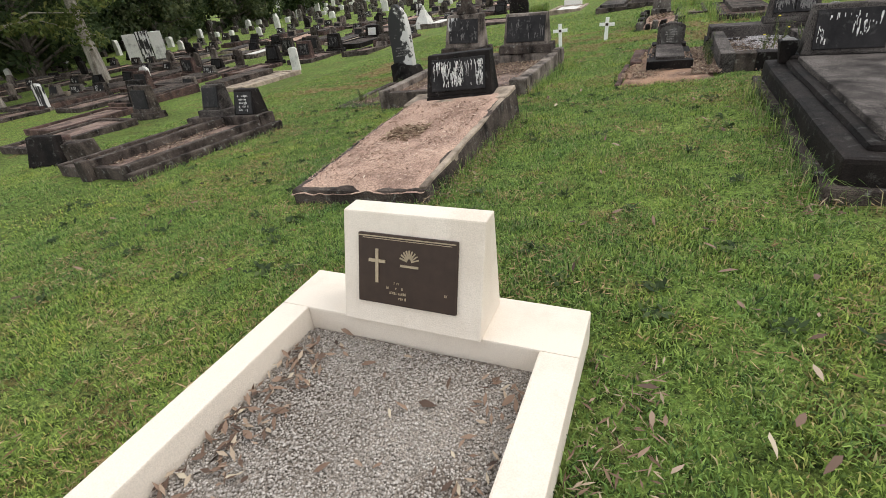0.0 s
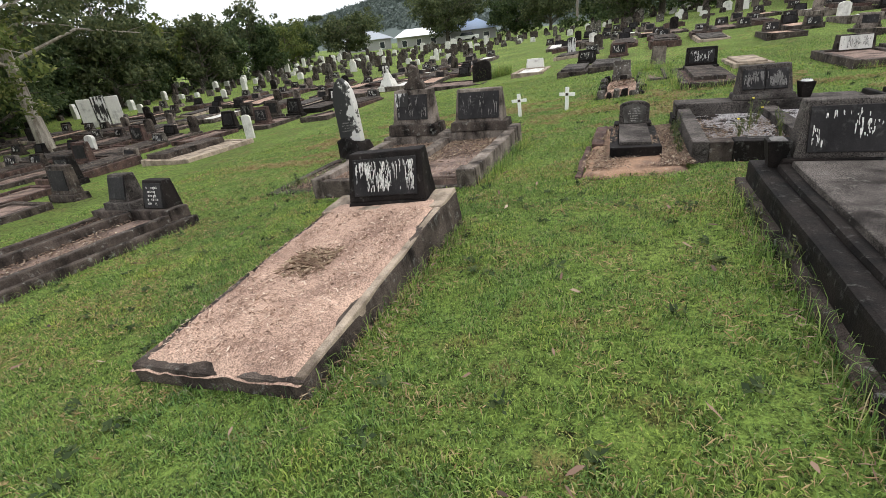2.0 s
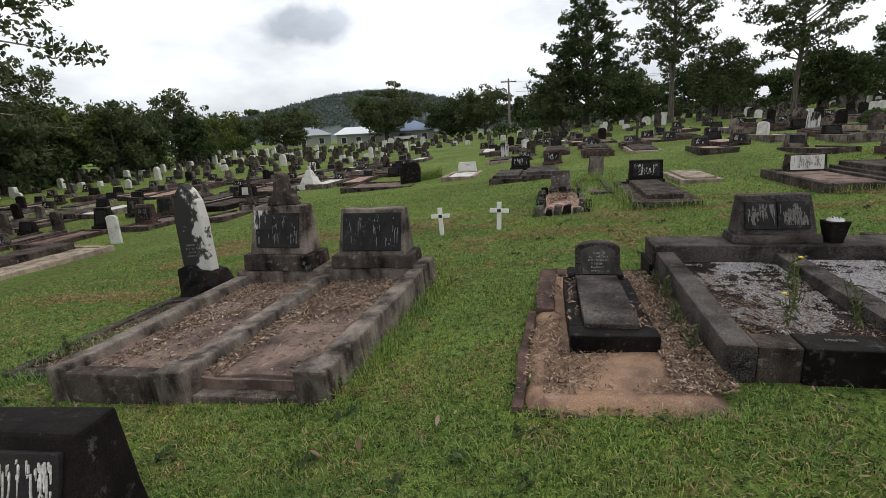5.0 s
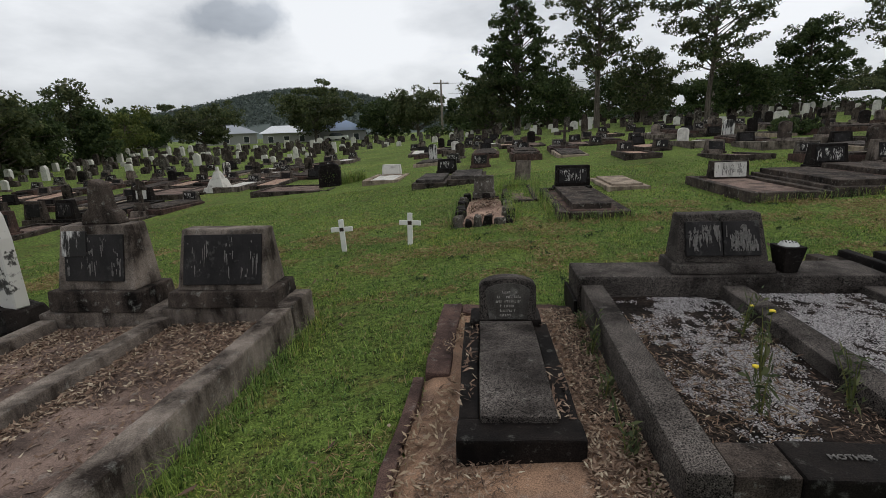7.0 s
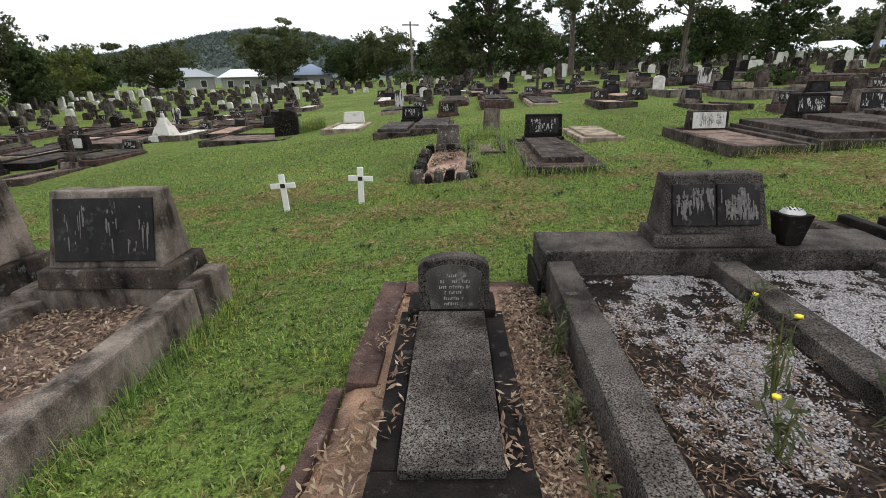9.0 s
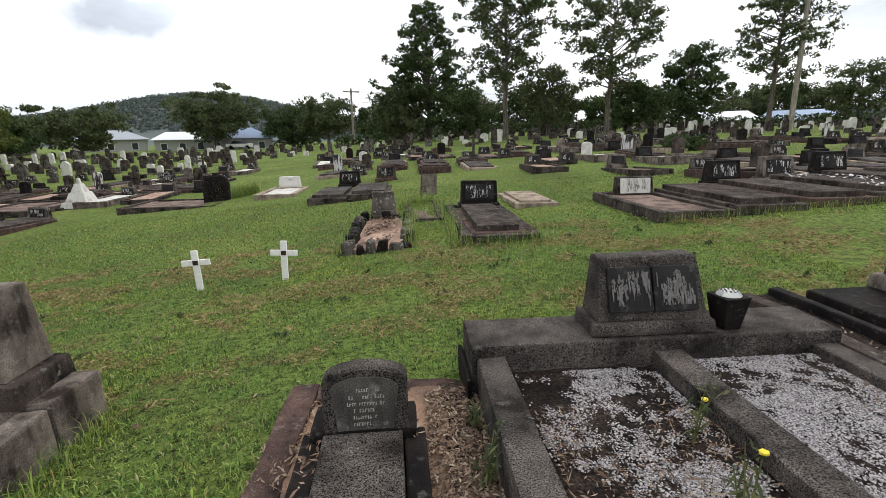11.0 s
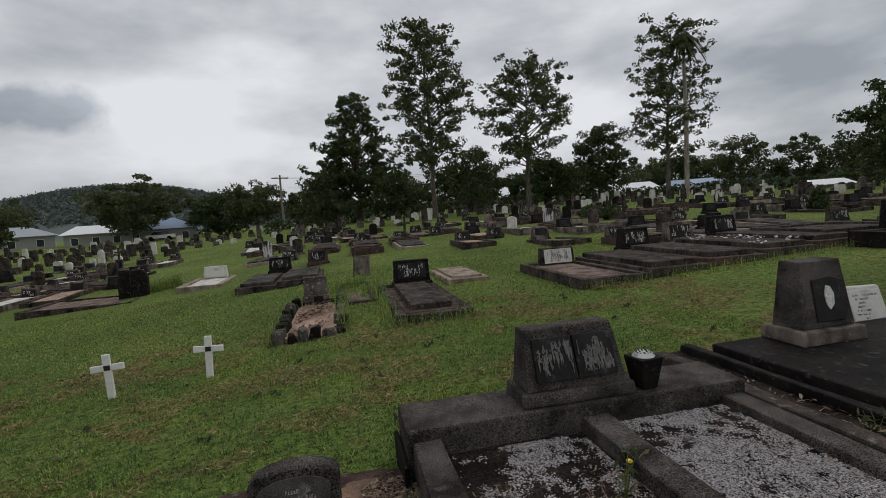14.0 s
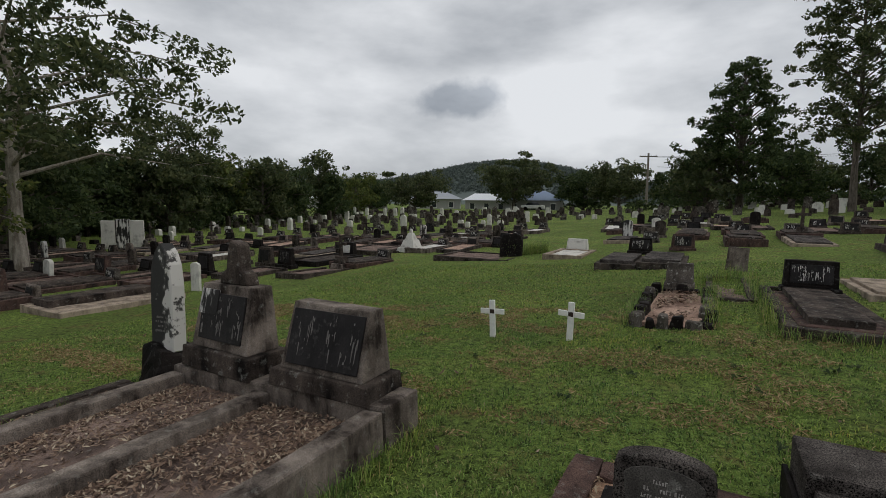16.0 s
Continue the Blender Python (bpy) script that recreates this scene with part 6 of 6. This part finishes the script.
for k in range(6):
    crown_tree(-45 + 2 * (k % 2), 2.0 + 5 * k, 4.4 + (k * 5 % 3), 4.2, dome, LEAF_DARK if k % 2 else LEAF_GUM, BARK, 34, 50, 0.3, 1.1, 60 + k, "tall dark tree in the boundary belt", 0.3, 0.03)
for k in range(9):
    crown_tree(11 + 6.5 * k, 82 + 2 * (k % 3) - 1.6 * max(k - 4, 0), 3.8 + 0.8 * (k * 5 % 3), 4.0, dome, LEAF_DARK if k % 2 else LEAF_GUM, BARK, 28, 48, 0.34, 1.15, 80 + k, "leafy tree along the far road", 0.3, 0.04)
for k in range(6):
    crown_tree(64 + 3 * (k % 2), 54 - 8 * k, 4.6 + 0.8 * (k * 3 % 4), 4.4, dome, LEAF_DARK if k % 2 else LEAF_GUM, BARK, 28, 48, 0.34, 1.15, 100 + k, "leafy tree along the far fence", 0.3, 0.04)


def palm(x, y, h):
    ob = thing("palm_tree", x, y, None, 0, "tall slender palm with a shaggy drooping head", "palm tree")
    part("trunk", tube(bmesh.new(), [(0, 0, -0.3), (0.1, 0, h * 0.5), (0, 0, h)], [0.24, 0.19, 0.15], 9), PALE_BARK, ob)
    rng = np.random.default_rng(3)
    vs, fs = [], []
    for k in range(34):
        a, up = rng.uniform(0, 6.28), rng.uniform(-1.0, 1.1)
        d = Vector((math.cos(a), math.sin(a), 0))
        p, prev = Vector((0, 0, h)), None
        for s in range(7):
            u = s / 6
            q = Vector((0, 0, h)) + d * (1.7 * u * (1.15 - 0.4 * max(up, 0))) + Vector((0, 0, up * 1.3 * u - 1.9 * u * u))
            side = Vector((-d.y, d.x, 0)) * (0.28 * (1 - u) + 0.04)
            i = len(vs)
            vs += [q - side + Vector((0, 0, -0.12)), q, q + side + Vector((0, 0, -0.12))]
            if prev is not None:
                fs += [(prev, prev + 1, i + 1, i), (prev + 1, prev + 2, i + 2, i + 1)]
            prev = i
    part("crown", (np.array(vs), np.array(fs)), LEAF_GUM, ob)


palm(33.9, 48.2, 15.4)


def hedge(x0, y0, x1, y1, h, seed):
    rng = np.random.default_rng(seed)
    n = int(math.hypot(x1 - x0, y1 - y0) / 0.45)
    t = np.linspace(0, 1, n)
    c = []
    for k in range(3):
        x, y = x0 + (x1 - x0) * t + rng.normal(0, 0.15, n), y0 + (y1 - y0) * t + rng.normal(0, 0.15, n)
        c.append(np.column_stack([x, y, land(x, y) + h * (0.2 + 0.33 * k) + rng.normal(0, 0.05, n)]))
    return tagged(part("hedge", leaf_cloud(rng, np.concatenate(c), 0.45, 22, 0.16), LEAF_DARK), "long clipped dark green hedge", "hedge", kind="stuff")


hedge(-9, 72, 45, 67, 1.15, 5)
hedge(45, 67, 62, 30, 1.3, 6)


def shrub(x, y, w, h, shape, mat, seed, label):
    rng = np.random.default_rng(seed)
    n = 60
    t = rng.uniform(0, 1, n)
    a, r = rng.uniform(0, 6.28, n), np.array([shape(v) for v in t]) * w / 2 * np.sqrt(rng.uniform(0.2, 1, n))
    ob = thing("shrub", x, y, None, 0, label, "shrub")
    part("stem", tube(bmesh.new(), [(0, 0, -0.1), (0, 0, h * 0.6)], [0.05, 0.02], 5), BARK, ob)
    part("foliage", leaf_cloud(rng, np.column_stack([r * np.cos(a), r * np.sin(a), h * (0.08 + 0.85 * t)]), 0.16, 40, 0.07), mat, ob)


shrub(17.6, 21.1, 0.7, 0.85, cone, LEAF_DARK, 1, "small dark clipped conical shrub")
shrub(19.2, 19.4, 0.75, 0.8, cone, LEAF_DARK, 2, "small dark clipped conical shrub")
shrub(12.7, 28.0, 1.9, 0.7, dome, LEAF_DARK, 3, "low wide dark green bush")


# ---- grass ----
def inside_graves(x, y):
    hit = np.zeros(len(x), bool)
    for a, b, c, d in ((-1.37, -0.15, -0.75, 1.44), (-2.74, -1.48, 2.8, 5.36), (-4.12, -1.72, 6.68, 9.5), (-5.3, -4.2, 7.15, 9.25), (-0.3, 0.35, 7.36, 8.76), (-0.56, 0.58, 6.62, 9.26), (0.56, 2.73, 6.9, 9.42), (2.75, 5.1, 7.6, 9.85), (0.83, 3.68, 2.8, 5.84), (-0.72, 0.2, 13.35, 16.3), (0.98, 2.12, 13.25, 16.6), (4.1, 10.5, 13.7, 17.0), (6.5, 9.7, 8.3, 10.7)):
        hit |= (x > a) & (x < b) & (y > c) & (y < d)
    u, v = x + 6.71, y - 4.82
    c, s = math.cos(radians(7)), -math.sin(radians(7))
    hit |= (abs(u * c + v * s) < 1.02) & (abs(-u * s + v * c) < 1.28)
    return hit


def grass(x0, x1, y0, y1, density, height, width, seed, name, label, keep=None):
    rng = np.random.default_rng(seed)
    n = int((x1 - x0) * (y1 - y0) * density)
    x, y = rng.uniform(x0, x1, n), rng.uniform(y0, y1, n)
    ok = ~inside_graves(x, y)
    tuft = 0.5 + 0.5 * np.sin(x * 9.1 + 2 * np.sin(y * 5.3)) * np.sin(y * 8.3 + 2 * np.sin(x * 4.7))
    bald = np.sin(x * 2.3 + 1.7 * np.sin(y * 1.9)) * np.sin(y * 2.9 + 1.3 * np.sin(x * 2.6 + 2))
    ok &= rng.uniform(0, 1, n) < np.clip(0.55 + 0.6 * tuft - 2.0 * np.clip(bald - 0.55, 0, 1), 0.2, 1)
    if keep:
        ok &= rng.uniform(0, 1, n) < keep(x, y)
    x, y, tuft = x[ok], y[ok], tuft[ok]
    n = len(x)
    a, lean = rng.uniform(0, 2 * np.pi, n), rng.uniform(0.2, 1.1, n)
    h = height * rng.uniform(0.4, 1.3, n) * (0.6 + 0.6 * tuft)
    base = np.column_stack([x, y, land(x, y) - 0.004])
    dirn = np.column_stack([np.cos(a), np.sin(a), np.zeros(n)])
    side = np.column_stack([-np.sin(a), np.cos(a), np.zeros(n)]) * (width * rng.uniform(0.6, 1.4, n))[:, None]
    up = np.column_stack([np.zeros(n), np.zeros(n), np.ones(n)])
    mid = base + up * (h * 0.6)[:, None] + dirn * (h * lean * 0.35)[:, None]
    tip = base + up * (h * (1.05 - 0.35 * lean))[:, None] + dirn * (h * lean)[:, None]
    pts = np.stack([base, mid + side, tip, mid - side], 1).reshape(-1, 3)
    k = np.arange(n)[:, None] * 4
    faces = np.concatenate([k + (0, 1, 3), k + (1, 2, 3)])
    return tagged(part(name, (pts, faces), BLADES), label, "grass", kind="stuff")


grass(-5.2, 1.2, 0.2, 7.4, 8200, 0.038, 0.0027, 1, "lawn_grass", "short mown green grass with dry blades")
grass(-2.0, 2.6, -0.8, 2.6, 6500, 0.038, 0.0026, 2, "lawn_grass", "short mown green grass with dry blades")
grass(-5.5, 4.5, 7.4, 13.4, 3000, 0.038, 0.0038, 3, "lawn_grass", "short mown green grass with dry blades")
grass(-9.5, -5.2, 1.5, 13.4, 1300, 0.04, 0.0048, 4, "lawn_grass", "short mown green grass with dry blades")
grass(-9.5, 9.5, 13.4, 21.0, 620, 0.045, 0.007, 5, "lawn_grass", "short mown green grass with dry blades")


def fringe(x0, y0, x1, y1, n, height, seed, spread=0.06):
    """Longer grass left by the mower along an edge."""
    rng = np.random.default_rng(seed)
    t = rng.uniform(0, 1, n)
    x, y = x0 + (x1 - x0) * t + rng.normal(0, spread, n), y0 + (y1 - y0) * t + rng.normal(0, spread, n)
    a, lean = rng.uniform(0, 2 * np.pi, n), rng.uniform(0.2, 1.3, n)
    h = height * rng.uniform(0.3, 1.2, n)
    base = np.column_stack([x, y, land(x, y) - 0.004])
    d = np.column_stack([np.cos(a), np.sin(a), np.zeros(n)])
    s = np.column_stack([-np.sin(a), np.cos(a), np.zeros(n)]) * 0.0022
    up = np.array((0, 0, 1.0))
    mid, tip = base + up * (h * 0.65)[:, None] + d * (h * lean * 0.25)[:, None], base + up * (h * (1.05 - 0.4 * lean))[:, None] + d * (h * lean)[:, None]
    pts = np.stack([base - s, base + s, mid + s * 0.8, mid - s * 0.8, tip], 1).reshape(-1, 3)
    k = np.arange(n)[:, None] * 5
    return pts, np.concatenate([k + (0, 1, 2), k + (0, 2, 3), k + (3, 2, 4)])


def fringes():
    near = [(-1.44, 2.85, -1.46, 5.4, 700, 0.14), (-2.7, 2.82, -1.5, 2.72, 260, 0.06), (0.82, 2.8, 0.78, 5.7, 800, 0.2), (0.85, 2.75, 3.6, 2.8, 300, 0.12), (-1.64, 6.6, -1.62, 9.6, 900, 0.15), (-4.0, 6.62, -1.8, 6.62, 300, 0.06), (-5.3, 7.1, -4.2, 7.1, 300, 0.12)]
    far = [(-5.32, 7.1, -5.32, 9.3, 400, 0.12), (-5.2, 7.3, -4.3, 9.0, 500, 0.18), (-0.58, 6.7, -0.58, 9.3, 400, 0.07), (0.52, 9.45, 2.7, 9.5, 500, 0.1), (-0.78, 13.4, -0.78, 16.3, 500, 0.3), (0.26, 13.4, 0.26, 16.3, 500, 0.35), (0.92, 13.2, 0.92, 17.8, 700, 0.35), (0.98, 13.15, 2.2, 13.15, 300, 0.2), (4.1, 13.6, 10.4, 13.9, 900, 0.2),
             (-6.4, 23.6, -5.2, 24.6, 1400, 0.6), (-0.1, 17.2, 0.8, 18.2, 500, 0.4), (-1.3, 1.46, -0.2, 1.46, 200, 0.04), (-0.12, -0.5, -0.12, 1.4, 250, 0.04), (6.4, 8.2, 6.4, 10.7, 400, 0.15), (5.2, 9.9, 6.3, 9.9, 500, 0.25), (-5.74, 3.5, -5.45, 6.0, 400, 0.1)]
    ps, fs, off = [], [], 0
    for k, e in enumerate(near + far):
        p, f = fringe(*e, 500 + k)
        ps.append(p), fs.append(f + off)
        off += len(p)
    tagged(part("edge_grass", (np.concatenate(ps), np.concatenate(fs)), BLADES), "longer unmown grass along the kerbs", "grass", kind="stuff")


fringes()
litter("fallen_leaves", -5, 3, 0.3, 7, lambda x, y: land(x, y) + 0.03, 170, 0.032, LITTER, "scattered fallen gum leaves on the lawn", 601, None, 0.3)
litter("fallen_leaves", -8, 5, 7, 16, lambda x, y: land(x, y) + 0.03, 160, 0.035, LITTER, "scattered fallen gum leaves on the lawn", 602, None, 0.3)
litter("fallen_leaves", -1.2, -0.3, -0.4, 1.15, lambda x, y: 0.11 + 0 * x, 60, 0.026, LITTER, "dry leaves on the gravel bed", 603, None, 0.35)
litter("leaf_litter", -0.14, 0.1, -0.3, 1.35, lambda x, y: land(x, y) + 0.02, 420, 0.02, TWIGS, "brown needles and bark beside the cream kerb", 604, None, 0.15)
litter("leaf_litter", -1.22, -1.02, -0.5, 1.1, lambda x, y: 0.105 + 0 * x, 420, 0.02, LITTER, "brown leaves along the inside of the cream kerb", 605, None, 0.3)
litter("leaf_litter", -0.45, -0.3, -0.5, 1.1, lambda x, y: 0.105 + 0 * x, 160, 0.02, LITTER, "brown leaves along the inside of the cream kerb", 606, None, 0.3)
litter("leaf_litter", 0.7, 0.92, 2.6, 5.6, lambda x, y: land(x, y) + 0.03, 500, 0.024, TWIGS, "dry stalks and leaves beside the black base", 607, None, 0.12)
litter("leaf_litter", -1.6, -1.3, 2.8, 5.4, lambda x, y: land(x, y) + 0.03, 500, 0.024, TWIGS, "dry straw along the tan grave", 608, None, 0.12)


def weed(x, y, z, h, n, flower, seed):
    rng = np.random.default_rng(seed)
    ob = thing("weed", x, y, z, 0, "tall spindly weed with narrow leaves" + (" and a yellow flower" if flower else ""), "weed")
    bm = bmesh.new()
    leaves = []
    for k in range(n):
        a, l = rng.uniform(0, 6.28), h * rng.uniform(0.5, 1)
        d = Vector((math.cos(a), math.sin(a), 0)) * rng.uniform(0.05, 0.3) * l
        pts = [Vector((0, 0, -0.02)), d * 0.4 + Vector((0, 0, l * 0.55)), d + Vector((0, 0, l))]
        tube(bm, pts, [0.004, 0.003, 0.0015], 4)
        for u in np.linspace(0.2, 0.95, 6):
            leaves.append(pts[0].lerp(pts[1], u * 2) if u < 0.5 else pts[1].lerp(pts[2], u * 2 - 1))
    part("stem", bm, LEAF_BRIGHT, ob)
    c = np.repeat(np.array(leaves), 3, 0) + rng.normal(0, 0.018, (len(leaves) * 3, 3))
    part("leaves", scatter_leaves(rng, c, 0.022, tilt=0.9, slim=0.22), LEAF_GUM, ob)
    if flower:
        f = bmesh.new()
        bmesh.ops.create_icosphere(f, subdivisions=1, radius=0.016, matrix=Matrix.Translation(pts[2]) @ Matrix.Diagonal((1, 1, 0.6, 1)))
        part("flower", f, YELLOW, ob, "yellow flower head")


zp = ground_z(1.65, 8.1) + 0.1
for k, a in enumerate(((1.25, 7.75, zp, 0.42, 4, True), (1.42, 8.3, zp, 0.3, 3, True), (1.1, 7.45, zp, 0.3, 3, True), (1.5, 7.5, zp, 0.34, 4, False), (0.5, 7.75, None, 0.3, 4, False), (0.52, 8.25, None, 0.34, 5, False), (0.5, 7.3, None, 0.26, 4, False), (0.53, 8.7, None, 0.22, 3, False),
                       (2.95, 8.4, None, 0.22, 5, False), (2.85, 7.7, None, 0.3, 6, False), (3.05, 7.75, None, 0.42, 4, False), (-5.0, 7.6, None, 0.3, 5, False), (-4.6, 8.4, None, 0.3, 5, False), (0.82, 4.2, None, 0.26, 4, False), (0.8, 4.9, None, 0.3, 4, False))):
    weed(*a, 700 + k)


def rosettes(n, x0, x1, y0, y1, seed):
    """Dark flat weeds dotted over the lawn."""
    rng = np.random.default_rng(seed)
    x, y = rng.uniform(x0, x1, n), rng.uniform(y0, y1, n)
    ok = ~inside_graves(x, y)
    x, y = np.repeat(x[ok], 16), np.repeat(y[ok], 16)
    x, y = x + rng.normal(0, 0.03, len(x)), y + rng.normal(0, 0.03, len(x))
    c = np.column_stack([x, y, land(x, y) + rng.uniform(0.015, 0.04, len(x))])
    return tagged(part("lawn_weeds", scatter_leaves(rng, c, 0.022, tilt=0.5, slim=0.45), LEAF_DARK), "small dark flat weeds dotted over the lawn", "weeds", kind="stuff")


rosettes(120, -6.5, -1.5, 0.5, 8.0, 901)
rosettes(40, -1.4, 1.0, 1.5, 7.0, 902)
rosettes(60, -6, 5, 9.5, 14.0, 903)
litter("fallen_leaves", 0.0, 1.2, 0.2, 2.6, lambda x, y: land(x, y) + 0.035, 30, 0.034, LITTER, "larger fallen gum leaves on the grass", 904, None, 0.26)


def dry_patches(n, x0, x1, y0, y1, seed, size):
    """Dead clippings lying in brown patches on the lawn."""
    rng = np.random.default_rng(seed)
    x, y = rng.uniform(x0, x1, n), rng.uniform(y0, y1, n)
    v = np.array([noise.noise(Vector((a * 0.9, b * 1.5, 7.0))) + 0.6 * noise.noise(Vector((a * 3.1, b * 3.7, 2.0))) for a, b in zip(x, y)])
    ok = (v > 0.19 - 0.16 * rng.uniform(0, 1, n)) & ~inside_graves(x, y)
    x, y = x[ok], y[ok]
    c = np.column_stack([x, y, land(x, y) + rng.uniform(0.012, 0.042, len(x))])
    return tagged(part("dry_clippings", scatter_leaves(rng, c, size, tilt=0.45, slim=0.09), DRY_GRASS), "brown patches of dead grass clippings on the lawn", "dead grass", kind="stuff")


dry_patches(80000, -5.5, 3.0, 0.2, 7.5, 911, 0.019)
dry_patches(120000, -8, 6.5, 9.4, 14.5, 912, 0.026)
dry_patches(16000, -9, -4.5, 6, 14, 913, 0.03)
